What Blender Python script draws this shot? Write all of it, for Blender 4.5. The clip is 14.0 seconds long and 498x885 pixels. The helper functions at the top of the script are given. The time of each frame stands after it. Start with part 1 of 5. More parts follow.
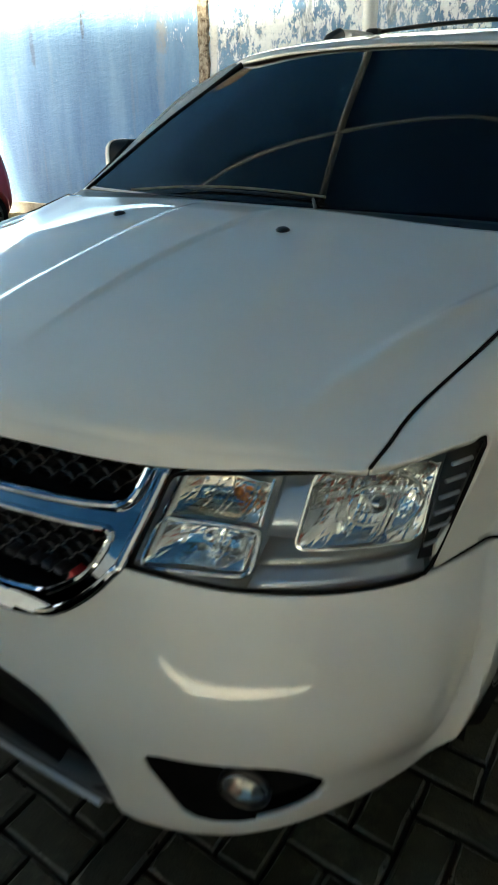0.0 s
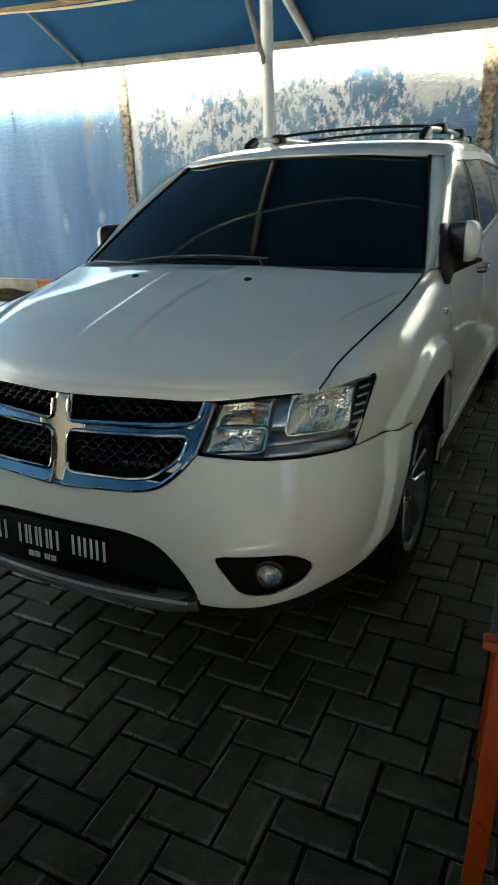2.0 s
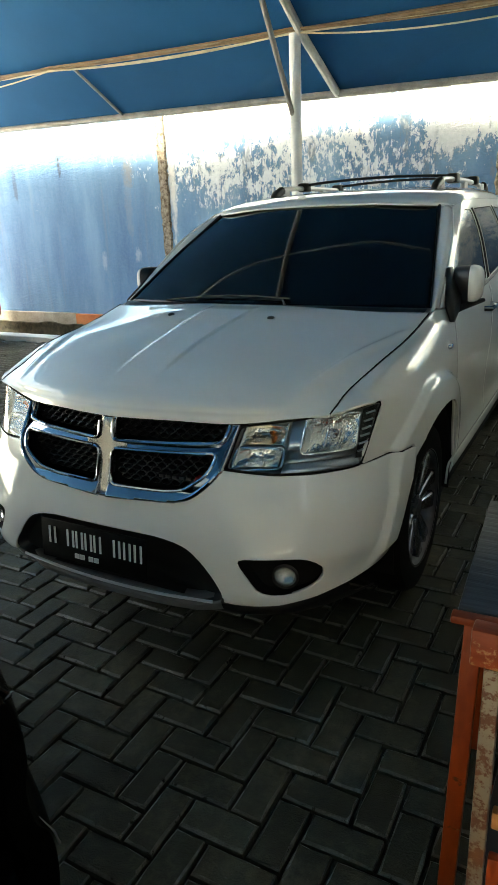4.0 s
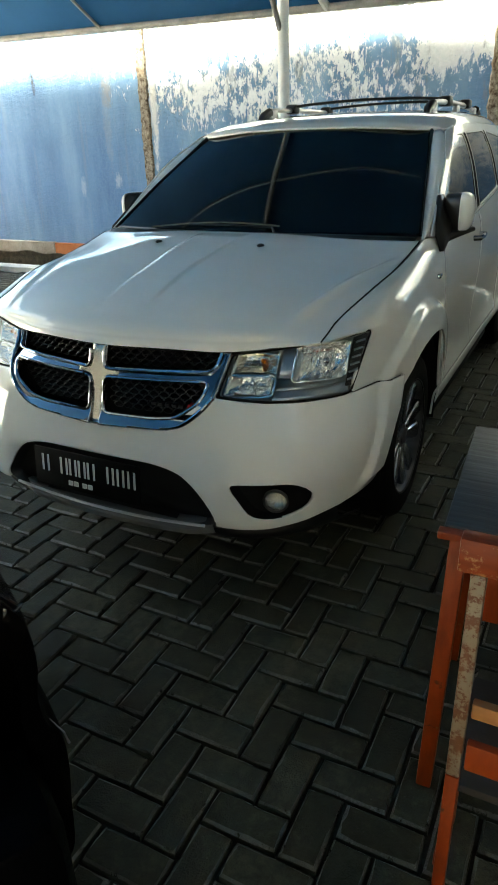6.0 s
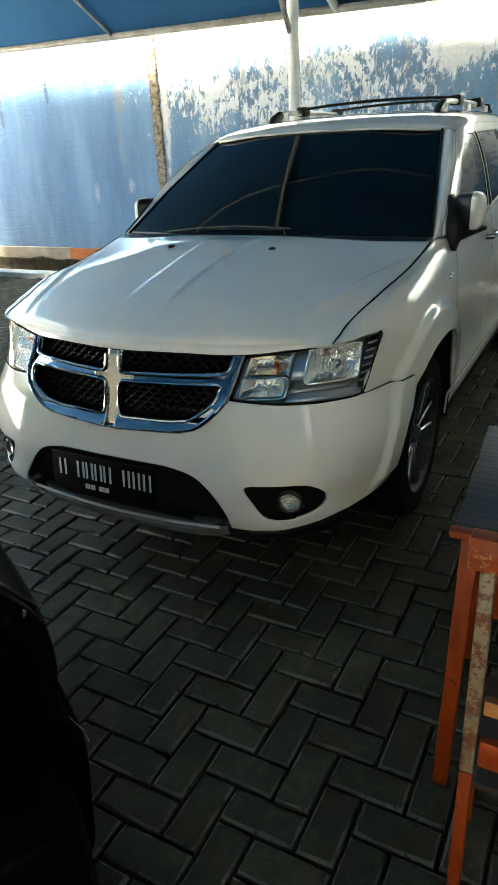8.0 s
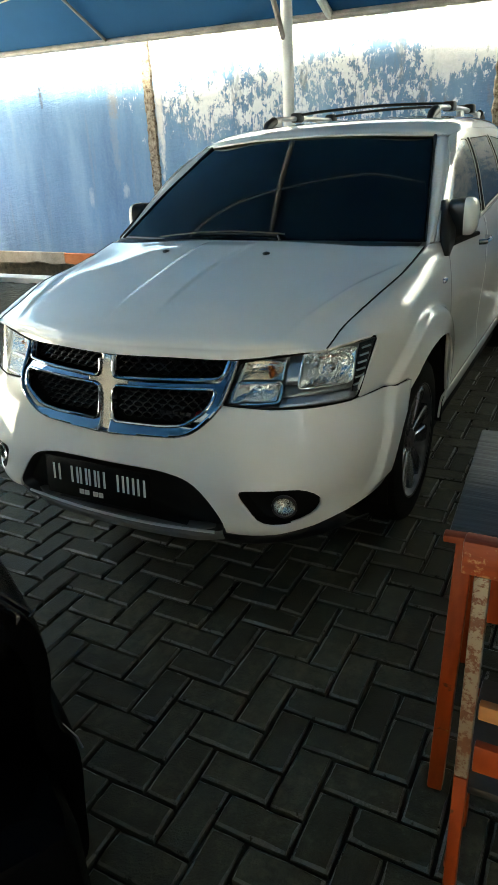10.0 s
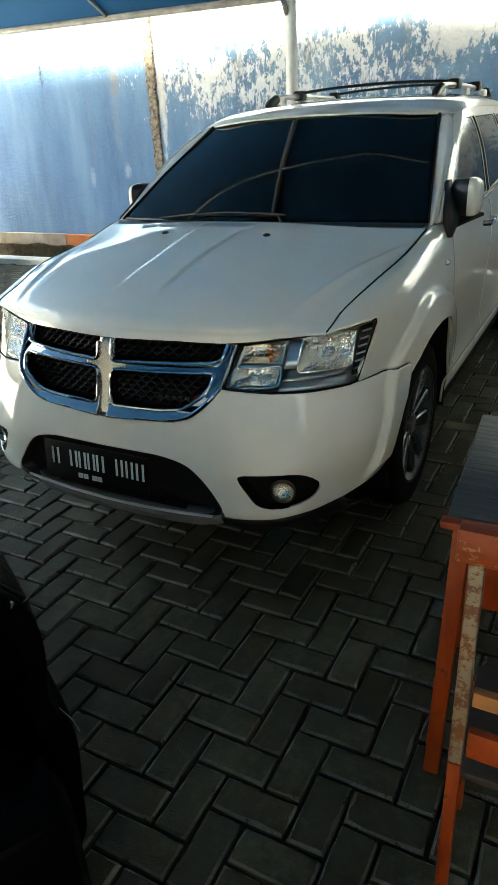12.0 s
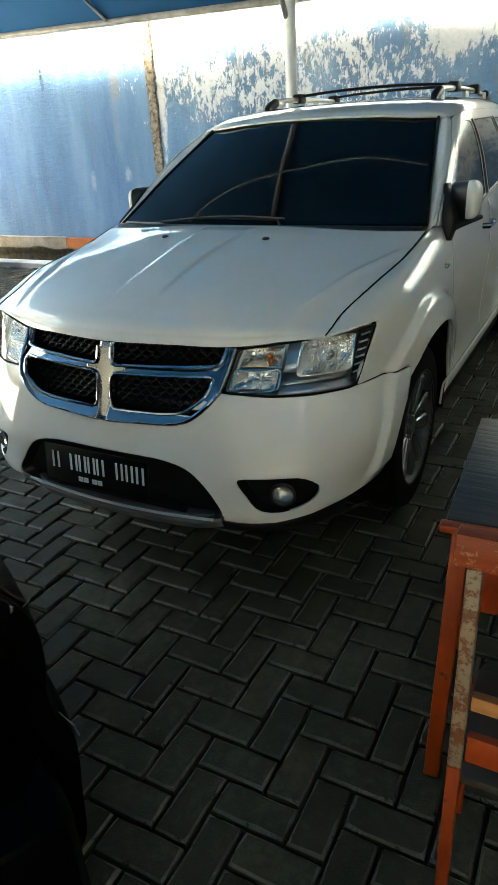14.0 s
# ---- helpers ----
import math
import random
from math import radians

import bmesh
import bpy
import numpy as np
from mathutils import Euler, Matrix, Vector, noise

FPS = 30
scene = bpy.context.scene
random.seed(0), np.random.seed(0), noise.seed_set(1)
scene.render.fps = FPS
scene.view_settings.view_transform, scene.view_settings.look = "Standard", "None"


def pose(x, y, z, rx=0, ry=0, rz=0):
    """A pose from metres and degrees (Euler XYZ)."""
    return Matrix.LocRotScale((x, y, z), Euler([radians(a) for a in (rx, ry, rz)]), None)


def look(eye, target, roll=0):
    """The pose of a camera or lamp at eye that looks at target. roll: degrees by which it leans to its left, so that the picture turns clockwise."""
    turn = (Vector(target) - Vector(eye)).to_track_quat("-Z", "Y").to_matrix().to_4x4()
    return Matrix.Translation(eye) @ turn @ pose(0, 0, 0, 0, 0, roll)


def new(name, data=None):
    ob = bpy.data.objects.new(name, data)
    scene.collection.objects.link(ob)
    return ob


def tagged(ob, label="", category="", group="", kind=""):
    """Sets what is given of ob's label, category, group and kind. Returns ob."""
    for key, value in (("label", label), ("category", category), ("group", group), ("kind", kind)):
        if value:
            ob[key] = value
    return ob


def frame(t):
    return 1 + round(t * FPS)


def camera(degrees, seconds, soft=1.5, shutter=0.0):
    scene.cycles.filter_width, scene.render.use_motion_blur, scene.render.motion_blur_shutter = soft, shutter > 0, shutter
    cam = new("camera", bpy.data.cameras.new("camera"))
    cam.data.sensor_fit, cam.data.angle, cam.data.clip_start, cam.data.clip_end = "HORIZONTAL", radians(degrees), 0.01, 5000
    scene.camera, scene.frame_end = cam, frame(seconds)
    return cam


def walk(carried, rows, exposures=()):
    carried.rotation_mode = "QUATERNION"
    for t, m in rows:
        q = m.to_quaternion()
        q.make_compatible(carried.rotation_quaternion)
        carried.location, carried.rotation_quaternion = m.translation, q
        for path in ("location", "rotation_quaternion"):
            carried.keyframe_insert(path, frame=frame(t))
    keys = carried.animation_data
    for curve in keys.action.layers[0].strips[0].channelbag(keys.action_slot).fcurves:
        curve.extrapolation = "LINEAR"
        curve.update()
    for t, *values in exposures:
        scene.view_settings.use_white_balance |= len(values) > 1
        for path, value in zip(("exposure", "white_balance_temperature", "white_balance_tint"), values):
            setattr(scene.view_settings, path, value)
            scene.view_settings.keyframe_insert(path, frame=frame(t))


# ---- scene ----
cam = camera(41.1, 14.0, 1.5, 0.5)
PATH = [
    (0, (1.047, -0.502, 1.39), (0.057, 0.995, 0.508), 0.1),
    (0.5, (1.111, -0.785, 1.427), (0.141, 0.742, 0.573), 0.5),
    (1, (1.237, -1.05, 1.457), (0.258, 0.509, 0.675), 0.4),
    (1.5, (1.341, -1.274, 1.498), (0.401, 0.322, 0.743), 0.1),
    (2, (1.347, -1.411, 1.498), (0.519, 0.255, 0.765), -2.3),
    (2.5, (1.408, -1.497, 1.516), (0.614, 0.195, 0.805), -2.8),
    (3, (1.472, -1.564, 1.544), (0.613, 0.129, 0.914), -2.1),
    (3.2, (1.487, -1.587, 1.547), (0.567, 0.073, 0.916), -2.4),
    (5.3, (1.501, -1.701, 1.574), (0.605, -0.043, 0.905), -2.4),
    (5.5, (1.494, -1.709, 1.565), (0.619, -0.059, 0.85), -2.1),
    (6, (1.489, -1.698, 1.55), (0.646, -0.083, 0.725), -2.0),
    (6.5, (1.493, -1.687, 1.548), (0.637, -0.084, 0.712), -3.5),
    (7, (1.501, -1.696, 1.554), (0.613, -0.107, 0.725), -3.9),
    (7.5, (1.505, -1.705, 1.558), (0.614, -0.118, 0.729), -3.6),
    (8, (1.505, -1.712, 1.56), (0.619, -0.117, 0.741), -3.3),
    (10.3, (1.507, -1.71, 1.56), (0.633, -0.103, 0.753), -3.2),
    (10.5, (1.513, -1.705, 1.563), (0.633, -0.112, 0.734), -3.4),
    (11, (1.517, -1.7, 1.557), (0.637, -0.116, 0.711), -3.4),
    (11.5, (1.522, -1.695, 1.56), (0.654, -0.106, 0.711), -3.3),
    (12, (1.515, -1.69, 1.559), (0.638, -0.109, 0.705), -3.3),
    (12.5, (1.511, -1.685, 1.56), (0.637, -0.099, 0.712), -3.3),
    (13, (1.506, -1.683, 1.56), (0.643, -0.09, 0.713), -3.2),
    (13.5, (1.511, -1.683, 1.562), (0.643, -0.093, 0.714), -3.3),
    (14, (1.52, -1.688, 1.564), (0.639, -0.106, 0.716), -3.5),
]
walk(cam, [(t, look(eye, target, roll)) for t, eye, target, roll in PATH], exposures=[(0.0, 3.4, 7850, -4), (0.5, 3.22, 7850, -4), (2.0, 3.27, 7850, -4), (2.5, 3.42, 7850, -4), (3.2, 3.42, 7850, -4), (5.5, 3.35, 7850, -4), (6.5, 3.58, 7850, -4), (14.0, 3.58, 7850, -4)])

# ---------- light ----------
SUN = Vector((-0.16, -0.32, 0.93)).normalized()
world = bpy.data.worlds.new("sky")
scene.world = world
world.use_nodes = True
wt = world.node_tree
sky = wt.nodes.new("ShaderNodeTexSky")
sky.sky_type, sky.sun_disc = "NISHITA", False
sky.sun_elevation, sky.sun_rotation = math.asin(SUN.z), math.atan2(SUN.x, SUN.y)
sky.dust_density, sky.air_density = 7.0, 1.0
back = wt.nodes["Background"]
back.inputs["Strength"].default_value = 0.12
wt.links.new(sky.outputs[0], back.inputs[0])
sun_data = bpy.data.lights.new("sun", "SUN")
sun_data.energy, sun_data.angle, sun_data.color = 5.4, radians(12.0), (1.0, 0.95, 0.86)
sun = new("sun", sun_data)
sun.matrix_world = look(SUN * 30, (0, 0, 0))


# ---------- material helpers ----------
def material(name, color, rough=0.5, metal=0.0, **extra):
    m = bpy.data.materials.new(name)
    m.use_nodes = True
    b = m.node_tree.nodes["Principled BSDF"]
    b.inputs["Base Color"].default_value = (*color, 1)
    b.inputs["Roughness"].default_value = rough
    b.inputs["Metallic"].default_value = metal
    for key, value in extra.items():
        b.inputs[key.replace("_", " ")].default_value = value
    return m


def node(m, kind, **values):
    n = m.node_tree.nodes.new(kind)
    for key, value in values.items():
        n.inputs[key].default_value = value
    return n


def link(m, a, b):
    m.node_tree.links.new(a, b)


def bsdf(m):
    return m.node_tree.nodes["Principled BSDF"]


def place_coords(m, scale=(1, 1, 1)):
    """World-sized coordinates, stretched by scale."""
    geo = node(m, "ShaderNodeNewGeometry")
    mp = node(m, "ShaderNodeMapping")
    mp.inputs["Scale"].default_value = scale
    link(m, geo.outputs["Position"], mp.inputs["Vector"])
    return mp.outputs[0]


def noise_of(m, coords, scale, detail=4.0, rough=0.55):
    n = node(m, "ShaderNodeTexNoise", Scale=scale, Detail=detail, Roughness=rough)
    link(m, coords, n.inputs["Vector"])
    return n.outputs["Fac"]


def ramp_of(m, fac, stops):
    r = m.node_tree.nodes.new("ShaderNodeValToRGB")
    els = r.color_ramp.elements
    while len(els) < len(stops):
        els.new(0.5)
    for e, (p, c) in zip(els, stops):
        e.position, e.color = p, (*c, 1) if len(c) == 3 else c
    link(m, fac, r.inputs[0])
    return r.outputs[0]


def mix_of(m, fac, a, b):
    x = m.node_tree.nodes.new("ShaderNodeMix")
    x.data_type = "RGBA"
    for sock, v in ((x.inputs[0], fac), (x.inputs[6], a), (x.inputs[7], b)):
        if isinstance(v, (int, float)):
            sock.default_value = v
        elif isinstance(v, tuple):
            sock.default_value = (*v, 1)
        else:
            link(m, v, sock)
    return x.outputs[2]


def math_of(m, op, a, b=0.0):
    x = m.node_tree.nodes.new("ShaderNodeMath")
    x.operation = op
    for sock, v in zip(x.inputs, (a, b)):
        if isinstance(v, (int, float)):
            sock.default_value = v
        else:
            link(m, v, sock)
    return x.outputs[0]


def bump_of(m, height, strength=0.3, distance=0.01):
    b = node(m, "ShaderNodeBump", Strength=strength, Distance=distance)
    link(m, height, b.inputs["Height"])
    link(m, b.outputs[0], bsdf(m).inputs["Normal"])


def grained(name, dark, light, rough=0.7, scale=6.0, fine=80.0, bump=0.3, dist=0.004, stretch=(1, 1, 1), metal=0.0):
    """A surface that varies at two scales, with fine relief."""
    m = material(name, light, rough, metal)
    co = place_coords(m, stretch)
    a, b = noise_of(m, co, scale), noise_of(m, co, fine, 3.0)
    f = math_of(m, "ADD", math_of(m, "MULTIPLY", a, 0.7), math_of(m, "MULTIPLY", b, 0.3))
    link(m, ramp_of(m, f, [(0.35, dark), (0.65, light)]), bsdf(m).inputs["Base Color"])
    bump_of(m, b, bump, dist)
    return m


# ---------- materials ----------
white_paint = material("white_paint", (0.80, 0.79, 0.75), 0.45, Coat_Weight=1.0, Coat_Roughness=0.02, Specular_IOR_Level=0.25)
co = place_coords(white_paint)
link(white_paint, ramp_of(white_paint, noise_of(white_paint, co, 3.0, 5.0), [(0.3, (0.775, 0.768, 0.715)), (0.7, (0.825, 0.82, 0.775))]), bsdf(white_paint).inputs["Base Color"])
link(white_paint, ramp_of(white_paint, noise_of(white_paint, co, 9.0, 6.0), [(0.35, (0.012,) * 3), (0.75, (0.035,) * 3)]), bsdf(white_paint).inputs["Coat Roughness"])
chrome = material("chrome", (0.42, 0.45, 0.50), 0.05, 1.0)
satin_chrome = material("satin_chrome", (0.58, 0.565, 0.52), 0.26, 1.0)
alloy_dark = grained("alloy_dark", (0.05, 0.052, 0.056), (0.10, 0.10, 0.105), 0.4, 12.0, 150.0, 0.05, 0.001, metal=0.8)
lip_grey = grained("lip_grey", (0.11, 0.11, 0.11), (0.18, 0.18, 0.175), 0.5, 8.0, 300.0, 0.1, 0.001)
signal_reflector = material("signal_reflector", (0.84, 0.78, 0.70), 0.13, 1.0)
lip_silver = material("lip_silver", (0.72, 0.72, 0.71), 0.35, 0.4)
silver_plastic = material("silver_plastic", (0.45, 0.45, 0.45), 0.35, 0.8)
black_plastic = grained("black_plastic", (0.004, 0.004, 0.0045), (0.009, 0.009, 0.0095), 0.4, 8.0, 400.0, 0.15, 0.001)
mesh_black = material("mesh_black", (0.010, 0.010, 0.0105), 0.4, Specular_IOR_Level=0.45)
seam_black = material("seam_black", (0.004, 0.004, 0.004), 0.8, Specular_IOR_Level=0.12)
rubber = grained("rubber", (0.003, 0.003, 0.003), (0.007, 0.0068, 0.0065), 0.8, 20.0, 200.0, 0.3, 0.002)
bsdf(rubber).inputs["Specular IOR Level"].default_value = 0.06
alloy = grained("alloy", (0.33, 0.36, 0.40), (0.46, 0.49, 0.54), 0.24, 12.0, 150.0, 0.05, 0.001, metal=0.9)
tinted_glass = material("tinted_glass", (0.002, 0.003, 0.004), 0.03, IOR=1.30)
side_glass = material("side_glass", (0.016, 0.020, 0.023), 0.06, IOR=1.38)
lens_glass = material("lens_glass", (0.95, 0.97, 0.97), 0.02, Transmission_Weight=1.0, IOR=1.25)
reflector = material("reflector", (0.88, 0.89, 0.89), 0.11, 1.0)
scooter_gloss = material("scooter_gloss", (0.012, 0.013, 0.014), 0.16, Specular_IOR_Level=0.6)
scooter_black = material("scooter_black", (0.0012, 0.0012, 0.0014), 0.22, Specular_IOR_Level=0.04)
lamp_bezel = material("lamp_bezel", (0.33, 0.35, 0.35), 0.3, 0.7)
lamp_dark = material("lamp_dark", (0.035, 0.038, 0.042), 0.3, 0.4)
lamp_ledge = material("lamp_ledge", (0.44, 0.50, 0.58), 0.28, 0.7)
amber = material("amber", (0.5, 0.12, 0.015), 0.15, Coat_Weight=1.0)
badge_grey = material("badge_grey", (0.035, 0.035, 0.038), 0.4, 0.5)
# wiper brown: dust together with a reddish-yellow reflection painted in
dusty_glint_rubber = grained("dusty_glint_rubber", (0.10, 0.08, 0.05), (0.26, 0.21, 0.14), 0.8, 14.0, 120.0, 0.2, 0.001)
red_badge = material("red_badge", (0.5, 0.02, 0.02), 0.35)
plate_black = grained("plate_black", (0.002, 0.002, 0.002), (0.004, 0.004, 0.004), 0.6, 15.0, 200.0, 0.1, 0.001)
bsdf(plate_black).inputs["Specular IOR Level"].default_value = 0.12
plate_white = material("plate_white", (0.75, 0.75, 0.73), 0.5)
red_paint = material("red_paint", (0.30, 0.008, 0.018), 0.3, Coat_Weight=1.0, Coat_Roughness=0.05)


def wall_paint():
    m = material("wall_paint", (0.16, 0.30, 0.58), 0.85)
    geo = node(m, "ShaderNodeNewGeometry")
    sep = node(m, "ShaderNodeSeparateXYZ")
    link(m, geo.outputs["Position"], sep.inputs[0])
    co, streak = place_coords(m), place_coords(m, (1.2, 1, 0.24))
    big = noise_of(m, streak, 1.6, 6.0, 0.6)
    fine = noise_of(m, co, 26.0, 5.0, 0.65)
    blue = ramp_of(m, big, [(0.30, (0.095, 0.20, 0.39)), (0.50, (0.15, 0.29, 0.50)), (0.70, (0.25, 0.405, 0.595))])
    blue = mix_of(m, ramp_of(m, fine, [(0.42, (0, 0, 0)), (0.75, (0.22, 0.22, 0.22))]), blue, (0.28, 0.42, 0.57))
    # flaked patches, many more past the first joint than before it
    flake = noise_of(m, place_coords(m, (1, 1, 0.55)), 13.0, 9.0, 0.80)
    patch = noise_of(m, co, 1.1, 3.0)
    side = math_of(m, "MULTIPLY", math_of(m, "SMOOTH_MAX", math_of(m, "ADD", sep.outputs[0], 4.3), 0.0), 1.0)
    side = math_of(m, "MINIMUM", side, 1.0)
    high = math_of(m, "MULTIPLY", math_of(m, "SUBTRACT", sep.outputs[2], 1.6), 0.10)
    f = math_of(m, "ADD", flake, math_of(m, "MULTIPLY", math_of(m, "SUBTRACT", patch, 0.52), 0.62))
    more = math_of(m, "MULTIPLY", math_of(m, "MINIMUM", math_of(m, "MAXIMUM", math_of(m, "ADD", sep.outputs[0], 2.9), 0.0), 1.0), 0.045)
    f = math_of(m, "ADD", f, more)
    f = math_of(m, "ADD", f, math_of(m, "ADD", high, math_of(m, "MULTIPLY", math_of(m, "SUBTRACT", side, 1.0), 0.16)))
    mask = ramp_of(m, f, [(0.550, (0, 0, 0)), (0.570, (1, 1, 1))])
    chips = math_of(m, "ADD", noise_of(m, place_coords(m, (1, 1, 0.5)), 24.0, 8.0, 0.85), math_of(m, "MULTIPLY", math_of(m, "SUBTRACT", f, 0.52), 1.1))
    mask = math_of(m, "MAXIMUM", mask, ramp_of(m, chips, [(0.585, (0, 0, 0)), (0.605, (1, 1, 1))]))
    bare = noise_of(m, place_coords(m, (1.6, 1, 0.5)), 3.4, 6.0, 0.7)
    lime = ramp_of(m, fine, [(0.3, (0.70, 0.75, 0.81)), (0.7, (0.86, 0.90, 0.95))])
    col = mix_of(m, mask, blue, lime)
    bared = math_of(m, "MULTIPLY", ramp_of(m, bare, [(0.56, (0, 0, 0)), (0.64, (0.75,) * 3)]), side)
    col = mix_of(m, bared, col, (0.20, 0.26, 0.34))
    drip = noise_of(m, place_coords(m, (1, 1, 0.06)), 7.0, 4.0)
    col = mix_of(m, ramp_of(m, drip, [(0.60, (0, 0, 0)), (0.75, (0.35, 0.35, 0.35))]), col, (0.27, 0.32, 0.37))
    # two rusty runs and a dark scar with ragged edges, and bared lime beside the joint
    for sx, sz, w, h, tint, cover in ((-4.40, 2.20, 0.10, 0.24, (0.30, 0.27, 0.22), 0.6), (-4.44, 1.75, 0.07, 0.50, (0.30, 0.34, 0.40), 0.35), (-6.5, 2.15, 0.05, 0.28, (0.10, 0.13, 0.18), 0.6), (-5.60, 2.34, 0.035, 0.15, (0.05, 0.05, 0.05), 0.9), (-3.70, 1.95, 0.06, 0.75, (0.80, 0.80, 0.80), 0.95), (-4.35, 1.12, 0.06, 0.12, (0.55, 0.60, 0.66), 0.5), (-4.95, 1.05, 0.05, 0.14, (0.50, 0.57, 0.66), 0.5)):
        dx = math_of(m, "DIVIDE", math_of(m, "SUBTRACT", sep.outputs[0], sx), w)
        dz = math_of(m, "DIVIDE", math_of(m, "SUBTRACT", sep.outputs[2], sz), h)
        d = math_of(m, "ADD", math_of(m, "MULTIPLY", dx, dx), math_of(m, "MULTIPLY", dz, dz))
        d = math_of(m, "ADD", d, math_of(m, "MULTIPLY", math_of(m, "SUBTRACT", flake, 0.5), 5.0))
        col = mix_of(m, ramp_of(m, d, [(0.15, (cover,) * 3), (1.0, (0, 0, 0))]), col, tint)
    link(m, col, bsdf(m).inputs["Base Color"])
    bump_of(m, math_of(m, "ADD", math_of(m, "MULTIPLY", mask, -0.6), math_of(m, "ADD", fine, math_of(m, "MULTIPLY", noise_of(m, place_coords(m, (1, 1, 1.7)), 8.0, 6.0, 0.7), 1.8))), 0.75, 0.016)
    return m


wall_blue = wall_paint()
concrete = grained("concrete", (0.22, 0.20, 0.165), (0.48, 0.45, 0.39), 0.9, 4.0, 60.0, 0.6, 0.008)
joint_brown = grained("joint_brown", (0.07, 0.04, 0.024), (0.50, 0.43, 0.34), 0.95, 26.0, 95.0, 0.9, 0.014)
orange_wall = grained("orange_wall", (0.42, 0.12, 0.04), (0.55, 0.20, 0.08), 0.85, 6.0, 60.0, 0.4, 0.005)
moss = grained("moss", (0.012, 0.014, 0.007), (0.10, 0.085, 0.055), 0.95, 12.0, 70.0, 0.9, 0.02)
dirt = grained("dirt", (0.016, 0.014, 0.011), (0.055, 0.049, 0.037), 0.95, 8.0, 60.0, 0.8, 0.02)
light_kerb = grained("light_kerb", (0.62, 0.61, 0.58), (0.85, 0.84, 0.81), 0.9, 5.0, 60.0, 0.5, 0.006)
canopy_cloth = grained("canopy_cloth", (0.006, 0.058, 0.155), (0.010, 0.080, 0.205), 0.8, 0.8, 90.0, 0.12, 0.003)
bsdf(canopy_cloth).inputs["Specular IOR Level"].default_value = 0.15
pipe_grey = grained("pipe_grey", (0.16, 0.155, 0.15), (0.30, 0.29, 0.28), 0.6, 7.0, 90.0, 0.3, 0.003)
pipe_pale = grained("pipe_pale", (0.36, 0.37, 0.36), (0.55, 0.56, 0.54), 0.6, 7.0, 90.0, 0.3, 0.003)
pipe_rust = grained("pipe_rust", (0.15, 0.10, 0.06), (0.32, 0.25, 0.17), 0.7, 7.0, 90.0, 0.3, 0.003)
cable_brown = grained("cable_brown", (0.12, 0.075, 0.04), (0.28, 0.19, 0.10), 0.6, 6.0, 60.0, 0.1, 0.002)
pipe_white = grained("pipe_white", (0.68, 0.69, 0.69), (0.84, 0.85, 0.86), 0.55, 6.0, 90.0, 0.2, 0.003)
cable_cream = grained("cable_cream", (0.42, 0.36, 0.24), (0.62, 0.55, 0.40), 0.6, 6.0, 60.0, 0.1, 0.002)


def worn_wood(name, dark, light, bare, cover, stretch=(1, 1, 0.25), size=16.0):
    """Painted wood whose paint is rubbed through in ragged spots."""
    m = grained(name, dark, light, 0.45, 7.0, 60.0, 0.35, 0.003, stretch)
    old = bsdf(m).inputs["Base Color"].links[0].from_socket
    co = place_coords(m)
    a, b = noise_of(m, co, size, 6.0, 0.7), noise_of(m, co, 85.0, 4.0, 0.7)
    f = math_of(m, "ADD", math_of(m, "MULTIPLY", a, 0.65), math_of(m, "MULTIPLY", b, 0.35))
    col = mix_of(m, ramp_of(m, f, [(cover, (0, 0, 0)), (cover + 0.05, (0.9,) * 3)]), old, bare)
    spots = noise_of(m, co, 38.0, 2.0)
    col = mix_of(m, ramp_of(m, spots, [(0.70, (0, 0, 0)), (0.76, (0.8,) * 3)]), col, (0.05, 0.02, 0.01))
    link(m, col, bsdf(m).inputs["Base Color"])
    bsdf(m).inputs["Specular IOR Level"].default_value = 0.28
    return m


wood_orange = worn_wood("wood_orange", (0.15, 0.019, 0.003), (0.34, 0.050, 0.008), (0.30, 0.15, 0.07), 0.60)
rail_orange = worn_wood("rail_orange", (0.14, 0.020, 0.006), (0.31, 0.055, 0.012), (0.33, 0.18, 0.09), 0.555, (0.3, 1, 1))
wood_worn = worn_wood("wood_worn", (0.07, 0.020, 0.008), (0.15, 0.055, 0.022), (0.21, 0.165, 0.115), 0.475, size=30.0)
wood_ochre = grained("wood_ochre", (0.33, 0.12, 0.03), (0.52, 0.24, 0.08), 0.55, 7.0, 60.0, 0.35, 0.003, (0.25, 1, 1))
dark_board = grained("dark_board", (0.010, 0.007, 0.005), (0.03, 0.02, 0.013), 0.6, 9.0, 60.0, 0.3, 0.003)
# the stretched pale streaks paint a streaky reflection into the grey
table_grey = grained("table_grey", (0.010, 0.010, 0.010), (0.066, 0.065, 0.064), 0.34, 7.0, 50.0, 0.5, 0.006, (0.12, 1, 1))
warm_plaster = grained("warm_plaster", (0.23, 0.205, 0.165), (0.35, 0.32, 0.265), 0.9, 3.0, 50.0, 0.4, 0.006)
pale_concrete = grained("pale_concrete", (0.50, 0.49, 0.47), (0.66, 0.65, 0.62), 0.9, 3.0, 50.0, 0.4, 0.006)
plaster = grained("plaster", (0.30, 0.29, 0.27), (0.44, 0.43, 0.40), 0.9, 3.0, 50.0, 0.4, 0.006)


